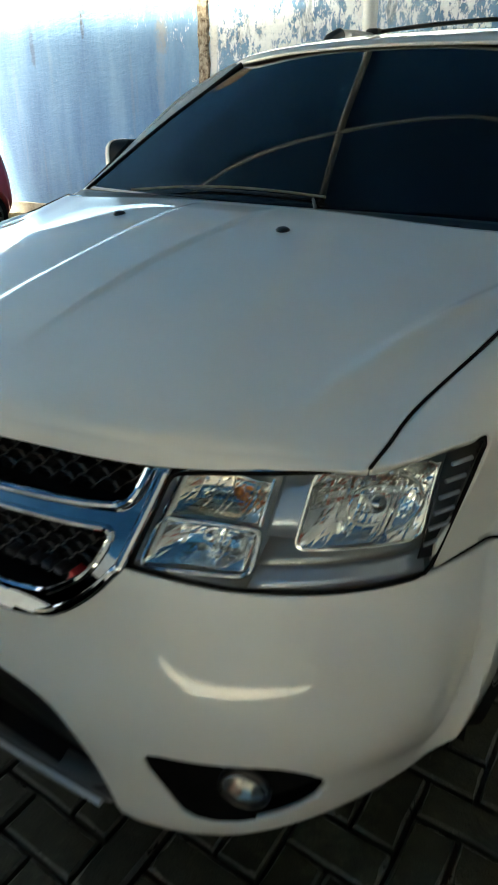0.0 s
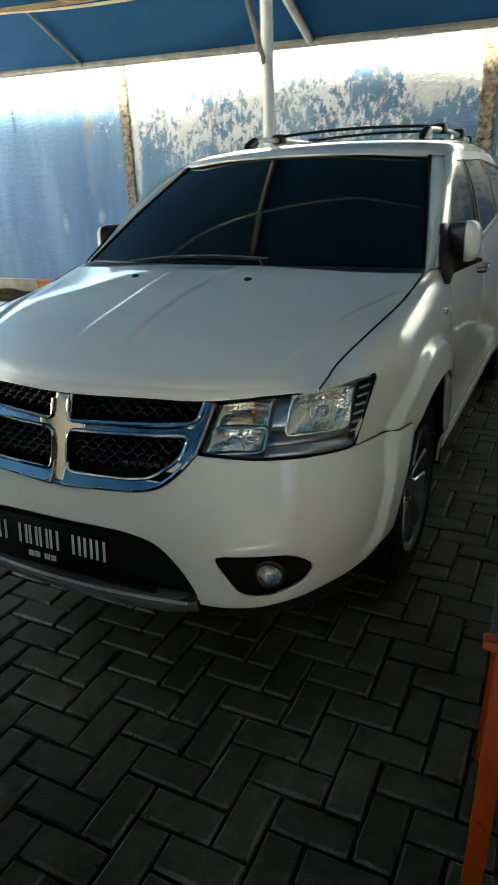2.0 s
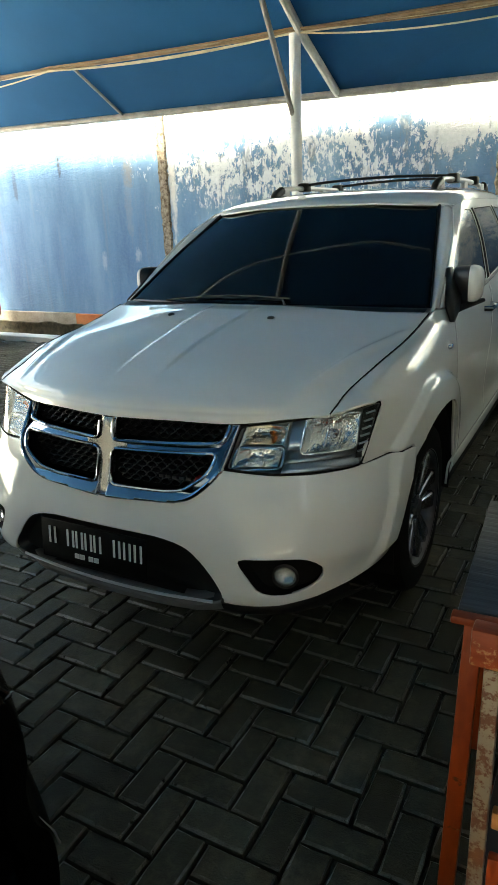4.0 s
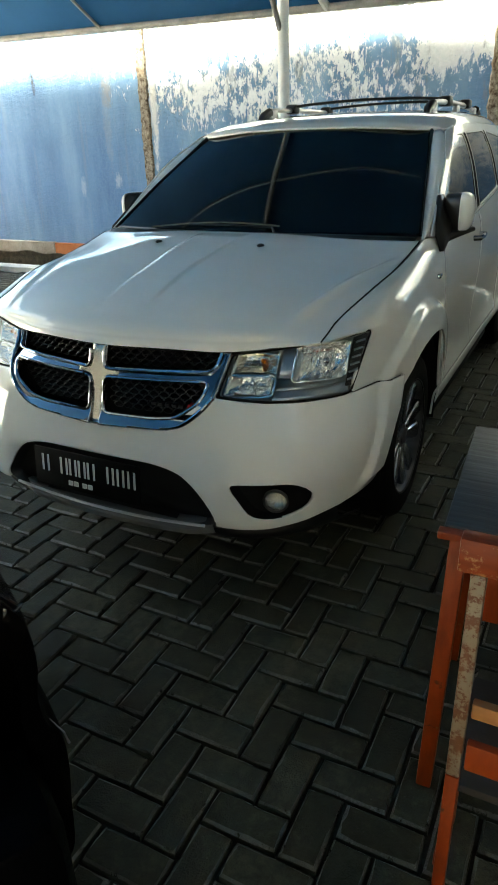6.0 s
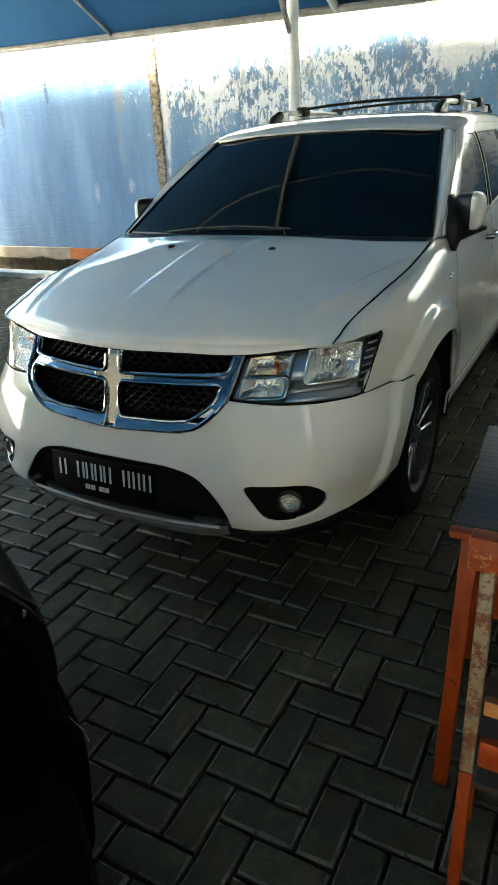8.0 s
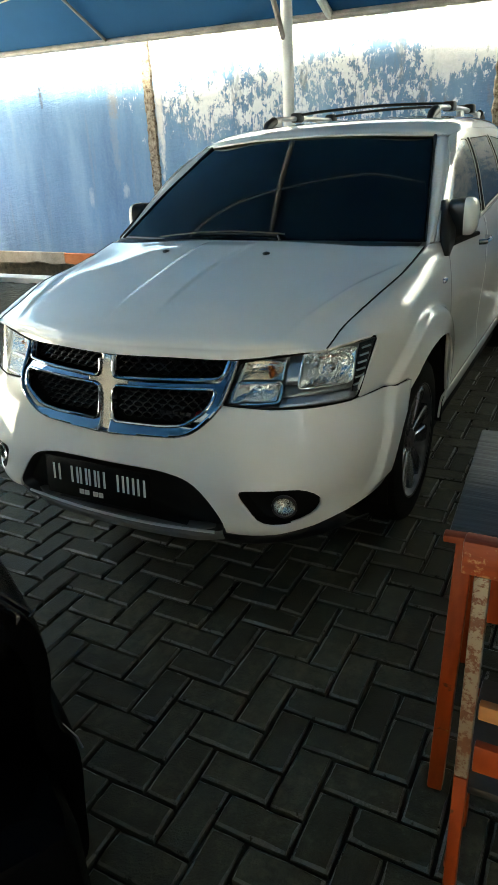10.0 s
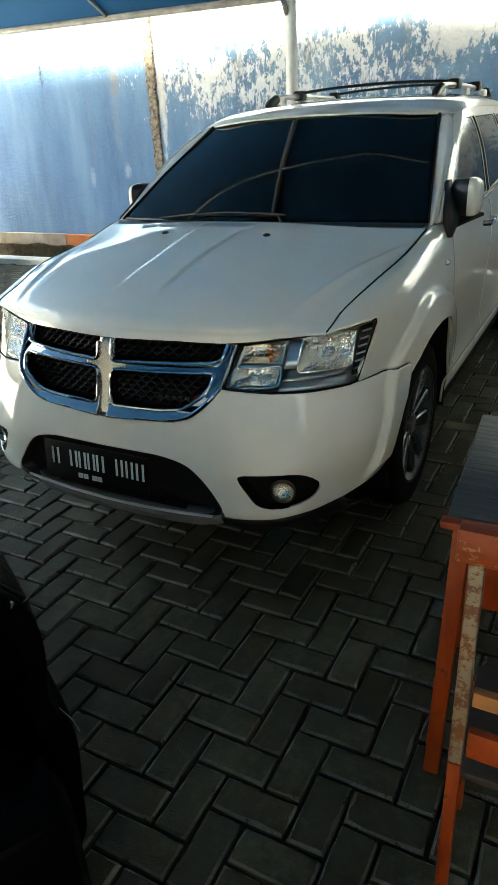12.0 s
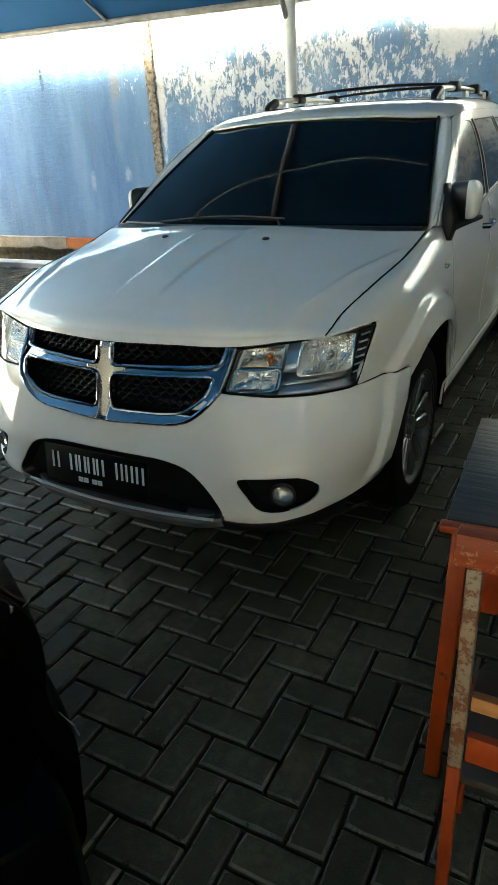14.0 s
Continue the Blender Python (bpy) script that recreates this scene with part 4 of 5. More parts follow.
for side in (1, -1):
    bm = sided(FENDER, 90, 80, side, ARCH[:-4])
    cut(bm, ARCH, "x")
    cut(bm, [(-2, -1), (0.60, -1), (0.60, 0.766), (-2, 0.766)], "x")
    part("front_fender", bm, white_paint, car, "", True, 0.010)
    for name, y0, y1 in (("front_door", 1.432, 2.262), ("rear_door", 2.268, 3.18)):
        bm = sided(FLANK, 120, 60, side)
        cut(bm, [(y0, 0.44), (y1, 0.44), (y1, 3), (y0, 3)], "x", "in")
        if name == "rear_door":
            cut(bm, [(y - 0.0, z) for y, z in REAR_ARCH], "x")
        door = part(name, bm, white_paint, car, "", True, 0.012)
        hx, hy, hz = 0.912 * side, y1 - 0.13, 1.052 if name == "front_door" else 1.085
        bm = tube(bmesh.new(), [(hx - 0.02 * side, hy - 0.09, hz), (hx + 0.022 * side, hy - 0.07, hz), (hx + 0.028 * side, hy, hz + 0.004), (hx + 0.022 * side, hy + 0.07, hz + 0.004), (hx - 0.02 * side, hy + 0.09, hz + 0.004)], 0.014, 10)
        part("handle", bm, chrome, door, "chrome door handle")
    bm = sided(FLANK, 120, 60, side)
    cut(bm, [(1.425, 0.1), (3.186, 0.1), (3.186, 0.434), (1.425, 0.434)], "x", "in")
    part("sill", bm, white_paint, car, "", True, 0.010)
    bm = sided(FLANK, 120, 60, side)
    cut(bm, slab(3.186, 6), "x", "in")
    cut(bm, REAR_ARCH, "x")
    part("rear_fender", bm, white_paint, car, "", True, 0.010)
    bm = sided(GLASSHOUSE, 120, 60, side)
    for poly in PANES + POSTS:
        cut(bm, poly, "x")
    part("window_frame", bm, white_paint, car, "", True, 0.008)
    for poly in PANES:
        bm = sided(GLASSHOUSE, 120, 60, side)
        part("side_window", cut(bm, poly, "x", "in"), side_glass, car, "tinted side window", True, 0.004)
        loop = dense(poly, 0.03)
        part("window_seal", tube(bmesh.new(), [(side * glass_x(y, z), y, z) for y, z in loop], 0.0055, 6, True), seam_black, car, "black rubber window seal")
    for poly in POSTS:
        bm = sided(GLASSHOUSE, 120, 60, side)
        part("door_post", cut(bm, poly, "x", "in"), seam_black, car, "black door post between the side windows", True, 0.006)
    part("windscreen_pillar", sided(PILLAR, 24, 14, side), white_paint, car, "", True, 0.008)
    # black strip between the glass and the pillar
    edge = catmull([(0.810, 1.262, 1.163), (0.734, 1.623, 1.376), (0.654, 2.007, 1.576)], 24)
    part("glass_trim", tube(bmesh.new(), [((x - 0.002) * side, y, z - 0.003) for x, y, z in edge], [0.0035 + 0.006 * max(0.0, k / 23 - 0.75) * 4 for k in range(24)], 8), black_plastic, car)
    # seam between the pillar and the door, up the pillar and along the roof
    skin = surface(GLASSHOUSE, 120, 60)
    seam = [skin[v, 2] for v in range(0, 50)] + [skin[50 + k, 3 + 2 * k] for k in range(5)] + [skin[55, u] for u in range(13, 70)]
    part("door_seam", tube(bmesh.new(), [((p[0] + 0.0005) * side, p[1], p[2] + 0.0005) for p in seam], 0.0022, 6), seam_black, car)
    # fender repeater and belt moulding
    bm = bmesh.new()
    box(bm, (0.896 * side - 0.01, 1.24, 0.985), (0.896 * side + 0.012, 1.29, 1.005), 0.006)
    part("side_marker", bm, chrome, car, "small bright side marker")
    edge = catmull([(x + 0.006, y, z) for x, y, z in BELT[1:5]], 40)
    part("belt_moulding", tube(bmesh.new(), [(x * side, y, z) for x, y, z in edge], 0.009, 6), black_plastic, car)

# glass, roof, tail
SCREEN = [
    [(0, 1.105, 1.168), (0.40, 1.145, 1.168), (0.808, 1.265, 1.160)],
    [(0, 1.490, 1.398), (0.37, 1.523, 1.393), (0.731, 1.625, 1.372)],
    [(0, 1.880, 1.598), (0.34, 1.912, 1.592), (0.653, 2.007, 1.570)],
]
part("windscreen", grid_bm(surface([both_sides(r) for r in SCREEN], 60, 40)), tinted_glass, car, "very dark tinted windscreen", True, 0.005)
ROOF = [
    [(0, 1.872, 1.606), (0.34, 1.898, 1.600), (0.54, 1.945, 1.586), (0.653, 2.005, 1.577), (0.690, 2.020, 1.578)],
    [(0, 1.98, 1.636), (0.34, 2.00, 1.630), (0.56, 2.03, 1.615), (0.66, 2.05, 1.600), (0.714, 2.07, 1.578)],
    [(0, 2.30, 1.678), (0.34, 2.31, 1.672), (0.59, 2.33, 1.656), (0.69, 2.34, 1.635), (0.730, 2.35, 1.602)],
    [(0, 2.90, 1.700), (0.34, 2.90, 1.694), (0.60, 2.90, 1.677), (0.69, 2.90, 1.650), (0.728, 2.90, 1.608)],
    [(0, 3.70, 1.690), (0.33, 3.70, 1.684), (0.57, 3.70, 1.667), (0.66, 3.70, 1.640), (0.702, 3.70, 1.596)],
    [(0, 4.55, 1.640), (0.30, 4.54, 1.634), (0.53, 4.48, 1.615), (0.61, 4.44, 1.590), (0.655, 4.40, 1.552)],
]
part("roof", grid_bm(surface([both_sides(r) for r in ROOF], 81, 60)), white_paint, car, "", True, 0.010)
TAIL = [
    [(0, 4.56, 1.640), (0.53, 4.49, 1.612), (0.655, 4.40, 1.552)],
    [(0, 4.72, 1.35), (0.55, 4.66, 1.35), (0.78, 4.55, 1.340)],
    [(0, 4.80, 1.05), (0.60, 4.76, 1.05), (0.818, 4.65, 1.05)],
    [(0, 4.86, 0.60), (0.60, 4.84, 0.60), (0.845, 4.81, 0.60)],
    [(0, 4.84, 0.33), (0.60, 4.82, 0.33), (0.80, 4.78, 0.33)],
]
part("tailgate", grid_bm(surface([both_sides(r) for r in TAIL], 41, 40)[::-1]), white_paint, car, "", True, 0.010)
bm = bmesh.new()
box(bm, (-0.84, 1.45, 0.20), (0.84, 3.38, 0.26))
box(bm, (-0.60, 0.30, 0.22), (0.60, 1.45, 0.27))
box(bm, (-0.60, 3.38, 0.22), (0.60, 4.76, 0.30))
part("floor_pan", bm, seam_black, car, "", False)
bm = bmesh.new()
box(bm, (-0.75, 0.34, 0.26), (0.75, 0.36, 0.90))
box(bm, (-0.80, 1.43, 0.2), (0.80, 1.46, 1.10))
box(bm, (-0.60, 0.34, 0.26), (-0.58, 1.45, 0.95))
box(bm, (0.58, 0.34, 0.26), (0.60, 1.45, 0.95))
part("engine_bay", bm, seam_black, car, "", False)
bm = bmesh.new()
box(bm, (-0.70, 1.30, 1.02), (0.70, 1.62, 1.10), 0.03)
part("dashboard", bm, black_plastic, car)
# cowl and wipers
COWL = [
    [(0, 1.035, 1.172), (0.40, 1.055, 1.166), (0.79, 1.125, 1.130)],
    [(0, 1.070, 1.166), (0.40, 1.095, 1.164), (0.79, 1.170, 1.140)],
    [(0, 1.112, 1.174), (0.40, 1.142, 1.173), (0.800, 1.230, 1.160)],
]
part("cowl", grid_bm(surface([both_sides(r) for r in COWL], 41, 8)), black_plastic, car, "black ribbed cowl panel", True, 0.008)


def screen_at(u, v):
    """A place on the windscreen: u from -1 to 1 across, v from 0 to 1 up."""
    x = u * (0.795 - 0.155 * v)
    y = 1.105 + 0.775 * v + (0.130 - 0.03 * v) * u * u
    return Vector((x, y - 0.012, 1.168 + 0.44 * v - 0.01 * u * u + 0.008))


for a, b in (((-0.63, 0.02), (0.25, 0.055)), ((-0.02, -0.03), (0.62, -0.05))):
    bm = tube(bmesh.new(), [screen_at(a[0] + (b[0] - a[0]) * k / 12, a[1] + (b[1] - a[1]) * k / 12 + (0.035 if a[0] < -0.5 else 0.01) * math.sin(k / 12 * 3.1)) for k in range(13)], 0.0038, 6)
    wiper = part("wiper", bm, dusty_glint_rubber if a[0] < -0.5 else black_plastic, car)
    u0 = 0.27 if a[0] < -0.5 else 0.70
    um = (a[0] + b[0]) / 2 - (0.15 if a[0] < -0.5 else 0)
    bm = tube(bmesh.new(), [screen_at(u0, -0.04), screen_at(u0 - 0.06, 0.045 if u0 < 0.5 else -0.045), screen_at((u0 + um) / 2, 0.04 if u0 < 0.5 else -0.045) + Vector((0, -0.008, 0.008)), screen_at(um, 0.045 if a[0] < -0.5 else -0.04) + Vector((0, -0.008, 0.006))], [0.008, 0.005, 0.004, 0.0035], 8)
    part("wiper_arm", bm, black_plastic, wiper)

# roof rack
for s in (1, -1):
    rail = part("roof_rail", tube(bmesh.new(), catmull([(0.515 * s, 2.56, 1.715), (0.515 * s, 2.75, 1.728), (0.512 * s, 3.2, 1.732), (0.505 * s, 3.7, 1.722), (0.50 * s, 4.0, 1.702)], 40), 0.020, 10, False, 0.8), silver_plastic, car, "silver roof rail with black end caps")
    for y, d in ((2.56, -1), (4.0, 1)):
        bm = tube(bmesh.new(), [(0.515 * s, y + d * 0.12, 1.652), (0.515 * s, y + d * 0.07, 1.685), (0.514 * s, y - d * 0.02, 1.712)], [0.018, 0.027, 0.028], 10)
        part("end_cap", bm, black_plastic, rail)
    for y in (2.62, 3.3, 3.92):
        bm = bmesh.new()
        box(bm, (0.51 * s - 0.018, y - 0.05, 1.635), (0.51 * s + 0.018, y + 0.05, 1.725), 0.012)
        part("foot", bm, silver_plastic, rail)
for y in (2.95, 3.60):
    bm = tube(bmesh.new(), catmull([(-0.51, y, 1.752), (-0.3, y, 1.765), (0, y, 1.772), (0.3, y, 1.765), (0.51, y, 1.752)], 24), 0.013, 10, False, 0.7)
    rack = part("cross_bar", bm, black_plastic, car, "black roof cross bar")
    for s in (1, -1):
        bm = bmesh.new()
        box(bm, (0.512 * s - 0.038, y - 0.045, 1.708), (0.512 * s + 0.038, y + 0.045, 1.768), 0.018)
        part("clamp", bm, black_plastic, rack)

# mirrors
for s in (1, -1):
    def mirror_ring(t, grow=0.0):
        x = 0.842 + 0.130 * t
        f = max(0.02, 1 - abs((t - 0.30) / (0.70 if t > 0.3 else 0.62)) ** 4) ** 0.36
        w, h = 0.086 * f + grow, 0.083 * f + grow
        ring = []
        for a in np.linspace(0, math.tau, 32, endpoint=False):
            c, d = math.cos(a), math.sin(a)
            ring.append(((x - (0.045 if s < 0 else 0) + grow) * s, 1.60 - 0.06 * t + w * math.copysign(abs(c) ** 0.42, c) * (1.0 if c < 0 else 0.5), 1.222 + 0.012 * t + h * math.copysign(abs(d) ** 0.55, d)))
        return ring

    def mirror_skin(ts, grow):
        bm = bmesh.new()
        rings = [[bm.verts.new(p) for p in mirror_ring(t, grow)] for t in ts]
        for p, q in zip(rings, rings[1:]):
            for k in range(32):
                bm.faces.new((p[k], p[(k + 1) % 32], q[(k + 1) % 32], q[k]))
        bm.faces.new(rings[0])
        bm.faces.new(rings[-1])
        bmesh.ops.recalc_face_normals(bm, faces=bm.faces)
        return bm

    body = part("mirror", mirror_skin(np.linspace(0, 0.97, 12), 0.0), black_plastic, car, "door mirror with black inner shell")
    bm = mirror_skin(np.linspace(0.56 if s > 0 else 0.72, 1.0, 16), 0.003)
    cut(bm, [(1.4, 1.158), (1.8, 1.158), (1.8, 1.5), (1.4, 1.5)], "x", "in")
    part("mirror_cap", bm, white_paint, body, "glossy white mirror cap", True)
    bm = bmesh.new()
    tube(bm, [(0.845 * s, 1.46, 1.120), (0.885 * s, 1.50, 1.136), (0.93 * s, 1.55, 1.148), (0.972 * s, 1.58, 1.156)], [0.040, 0.036, 0.028, 0.016], 10, flat=0.6)
    part("mirror_foot", bm, black_plastic, body)
    bm = grid_bm(np.array([[(0.886 * s, 1.330, 1.090), (0.893 * s, 1.36, 1.085), (0.893 * s, 1.48, 1.14)], [(0.864 * s, 1.32, 1.155), (0.880 * s, 1.39, 1.16), (0.885 * s, 1.50, 1.19)], [(0.832 * s, 1.43, 1.235), (0.850 * s, 1.46, 1.235), (0.86 * s, 1.53, 1.235)], [(0.815 * s, 1.51, 1.305), (0.820 * s, 1.54, 1.305), (0.826 * s, 1.57, 1.305)]]))
    part("mirror_sail", bm, black_plastic, body, "", True, 0.01)

# headlamps
for s in (1, -1):
    poly = LAMP if s > 0 else flip(LAMP)
    bm = grid_bm(nose)
    cut(bm, poly, "y", "in")
    lamp = part("headlamp", bm, lens_glass, car, "clear headlamp lens over chrome reflectors", True, 0.003)
    lamp.visible_shadow = False
    inset_wall(dense(poly, 0.02), 0.060, lamp_bezel, lamp, "lamp_housing", 0.006)
    loop = dense(poly, 0.015)
    part("lamp_seal", tube(bmesh.new(), [(x, nose_y(x, z) + 0.002, z) for x, z in loop], 0.0038, 6, True, up=(0, 1, 0)), seam_black, lamp)

    def pan(x0, x1, z0, z1, depth, name, m, nx, nz, lean=0.0):
        """A hollow reflector pressed into narrow upright flutes and a few steps."""
        rng = random.Random(int(x0 * 1000) + nz)
        across = [rng.uniform(-1, 1) for _ in range(nx + 1)]
        along = [rng.uniform(-1, 1) for _ in range(nz + 1)]
        grid = []
        for b in range(nz + 1):
            row = []
            for a in range(nx + 1):
                u, v = a / nx, b / nz
                x, z = x0 + (x1 - x0) * u + lean * v, z0 + (z1 - z0) * v
                q = min(1, ((u - 0.46) / 0.52) ** 2 + ((v - 0.52) / 0.62) ** 2)
                hollow = depth * (0.45 * (1 - (2 * u - 1) ** 4) * (1 - (2 * v - 1) ** 4) + 0.55 * (1 - q))
                rim = min(1, 8 * u, 8 * (1 - u), 6 * v, 6 * (1 - v))
                hollow += rim * (0.5 + 0.5 * q) * (0.0024 * across[a] + 0.0015 * along[b] + 0.0010 * rng.uniform(-1, 1))
                row.append((x * s, nose_y(x * s, z) + 0.012 + hollow, z))
            grid.append(row if s > 0 else row[::-1])
        return part(name, grid_bm(np.array(grid)), m, lamp, "", False, 0.002)

    def panel(corners, back, name, m, lean=0.010, nx=8, nz=3):
        """A plain moulded surface set behind the lens: bottom left, bottom right, top right, top left."""
        a, b, c, d = (np.array(q) for q in corners)
        grid = []
        for v in np.linspace(0, 1, nz + 1):
            row = []
            for u in np.linspace(0, 1, nx + 1):
                x, z = (a * (1 - u) + b * u) * (1 - v) + (d * (1 - u) + c * u) * v
                row.append((x * s, nose_y(x * s, z) + back + lean * v, z))
            grid.append(row if s > 0 else row[::-1])
        return part(name, grid_bm(np.array(grid)), m, lamp, "", True, 0.002)

    pan(0.664, 0.800, 0.828, 0.934, 0.046, "main_reflector", reflector, 40, 22, 0.006)
    pan(0.470, 0.606, 0.856, 0.910, 0.036, "signal_reflector", signal_reflector, 30, 14, 0.006)
    pan(0.470, 0.604, 0.792, 0.842, 0.042, "park_reflector", reflector, 26, 14, 0.004)
    panel(((0.618, 0.801), (0.800, 0.806), (0.803, 0.832), (0.618, 0.832)), 0.014, "lamp_bezel", lamp_bezel, 0.026)
    panel(((0.616, 0.836), (0.660, 0.834), (0.664, 0.928), (0.616, 0.918)), 0.026, "lamp_divider", lamp_ledge, 0.012)
    panel(((0.618, 0.775), (0.818, 0.774), (0.806, 0.803), (0.618, 0.801)), 0.003, "lamp_ledge", lamp_ledge, 0.022)
    panel(((0.806, 0.792), (0.822, 0.790), (0.842, 0.948), (0.808, 0.942)), 0.012, "lamp_end", lamp_dark)
    for cx, cz, r, m in ((0.742, 0.880, 0.015, chrome), (0.540, 0.822, 0.012, reflector), (0.560, 0.884, 0.0085, amber)):
        bm = bmesh.new()
        bmesh.ops.create_uvsphere(bm, u_segments=14, v_segments=10, radius=r, matrix=Matrix.Translation((cx * s, nose_y(cx * s, cz) + 0.034, cz)))
        part("bulb", bm, m, lamp)
    frames = ((0.463, 0.614, 0.784, 0.848, 0.0048, chrome), (0.660, 0.803, 0.824, 0.938, 0.0030, reflector))
    for x0, x1, z0, z1, r, m in frames:
        loop = dense(rounded([(x0 * s, z0), (x1 * s, z0), (x1 * s, z1), (x0 * s + 0.006 * s, z1)], 0.018, 6), 0.012)
        part("chamber_frame", tube(bmesh.new(), [(x, nose_y(x, z) + 0.014, z) for x, z in loop], r, 8, True, up=(0, 1, 0)), m, lamp)
    for a, b, w, m in (((0.470, 0.800), (0.482, 0.905), 0.014, reflector), ((0.485, 0.912), (0.73, 0.938), 0.007, chrome), ((0.610, 0.852), (0.613, 0.915), 0.007, reflector)):
        path = line((a[0] * s, a[1]), (b[0] * s, b[1]), 10)
        part("lamp_trim", tube(bmesh.new(), [(x, nose_y(x, z) + 0.016, z) for x, z in path], w / 2, 6), m, lamp)
    # bright rims inside the main chamber
    for r0, a0, a1, w in ((0.052, -1.15, 1.15, 0.0042), (0.034, 0.5, 2.4, 0.0028), (0.028, 2.6, 5.2, 0.0026)):
        arc = [(0.742 + r0 * math.cos(a), 0.880 + 0.92 * r0 * math.sin(a)) for a in np.linspace(a0, a1, 20)]
        part("reflector_rim", tube(bmesh.new(), [(x * s, nose_y(x * s, z) + 0.020, z) for x, z in arc], w, 8), reflector, lamp)
    for k in range(6):
        x0, z0 = 0.808 + 0.002 * k, 0.812 + 0.023 * k
        bm = tube(bmesh.new(), [(x0 * s, nose_y(x0 * s, z0) + 0.012, z0), ((x0 + 0.020) * s, nose_y((x0 + 0.020) * s, z0 + 0.004) + 0.008, z0 + 0.004)], 0.0036, 6)
        part("lamp_rib", bm, lamp_ledge, lamp)


# wheels
def wheel(x, y, side):
    out = side
    R, W = 0.362, 0.225
    prof = [(-0.5, 0.245), (-0.5, 0.30), (-0.46, 0.345), (-0.36, 0.360), (0, R), (0.36, 0.360), (0.46, 0.345), (0.5, 0.30), (0.485, 0.245), (0.40, 0.242)]
    rows = [[(x + out * (a * W - W / 2), y + r * math.sin(t), R + r * math.cos(t)) for a, r in prof] for t in np.linspace(0, math.tau, 61)]
    bm = grid_bm(np.array(rows))
    bmesh.ops.recalc_face_normals(bm, faces=bm.faces)
    tyre = part("wheel", bm, rubber, car, "black tyre on a split-spoke alloy rim", True)
    prof = [(-0.45, 0.240), (0.30, 0.225), (0.42, 0.232), (0.475, 0.243), (0.49, 0.252)]
    rows = [[(x + out * (a * W - W / 2), y + r * math.sin(t), R + r * math.cos(t)) for a, r in prof] for t in np.linspace(0, math.tau, 61)]
    bm = grid_bm(np.array(rows))
    bmesh.ops.recalc_face_normals(bm, faces=bm.faces)
    part("rim", bm, alloy_dark, tyre, "silver alloy rim", True, 0.004)
    for k in range(5):
        t = k * math.tau / 5 + 0.3
        for d in (-1, 1):
            # one blade of a split pair: flat outer face, bevelled flanks, wider at the rim
            grid = []
            for f in np.linspace(0, 1, 8):
                r = 0.045 + 0.193 * f
                a0, a1 = t + d * (0.03 + 0.03 * f), t + d * (0.60 - 0.17 * f)
                face = 0.005 + 0.022 * f
                row = []
                for g, dep in ((0.0, 0.034), (0.06, 0.006), (0.16, 0.0), (0.84, 0.0), (0.94, 0.006), (1.0, 0.034)):
                    a = a0 + (a1 - a0) * g
                    row.append((x + out * (0.31 * W - W / 2 + face - dep), y + r * math.sin(a), R + r * math.cos(a)))
                grid.append(row)
            bm = grid_bm(np.array(grid))
            bmesh.ops.recalc_face_normals(bm, faces=bm.faces)
            part("spoke", bm, alloy, tyre, "", True, 0.006)
    bm = bmesh.new()
    bmesh.ops.create_cone(bm, cap_ends=True, segments=28, radius1=0.046, radius2=0.038, depth=0.03, matrix=pose(x + out * (0.30 * W - W / 2 + 0.004), y, R, 0, 90 * out, 0))
    part("hub_cap", bm, alloy_dark, tyre, "", True)
    for k in range(5):
        t = k * math.tau / 5
        bm = bmesh.new()
        bmesh.ops.create_cone(bm, cap_ends=True, segments=6, radius1=0.009, radius2=0.008, depth=0.012, matrix=pose(x + out * (0.30 * W - W / 2 + 0.014), y + 0.045 * math.sin(t), R + 0.045 * math.cos(t), 0, 90 * out, 0))
        part("wheel_nut", bm, alloy_dark, tyre, "", False)
    bm = bmesh.new()
    bmesh.ops.create_cone(bm, cap_ends=True, segments=32, radius1=0.165, radius2=0.165, depth=0.03, matrix=pose(x - out * 0.12, y, R, 0, 90, 0))
    part("brake_disc", bm, silver_plastic, tyre)
    # dark arch lining
    rows = [[(x - out * a, y + 0.46 * math.sin(t), R + 0.46 * math.cos(t)) for a in (-0.0, 0.12, 0.30)] for t in np.linspace(-1.75, 1.75, 31)]
    part("arch_lining", grid_bm(np.array(rows)), seam_black, car, "", True, 0.004)


for side in (1, -1):
    wheel(0.895 * side, 0.956, side)
    wheel(0.895 * side, 3.846, side)


# ---------- table and chair ----------
TX, TY, TZ = 1.294, -0.465, 0.795
table = thing("table", (TX + 0.5, TY + 0.3, 0), "orange wooden table with a worn grey top beside the car", "table")
bm = bmesh.new()
box(bm, (TX, TY + 0.03, TZ - 0.022), (TX + 1.1, TY + 0.60, TZ), 0.004)
part("tabletop", bm, table_grey, table, "worn glossy grey tabletop with reflected streaks put into its colour")
bm = bmesh.new()
box(bm, (TX - 0.010, TY, TZ - 0.021), (TX + 1.11, TY + 0.029, TZ - 0.003), 0.004)
part("edge_board", bm, wood_orange, table)
for y0 in (TY + 0.045, TY + 0.54):
    bm = bmesh.new()
    box(bm, (TX + 0.065, y0, TZ - 0.24), (TX + 1.04, y0 + 0.022, TZ - 0.024), 0.003)
    part("apron", bm, wood_orange, table)
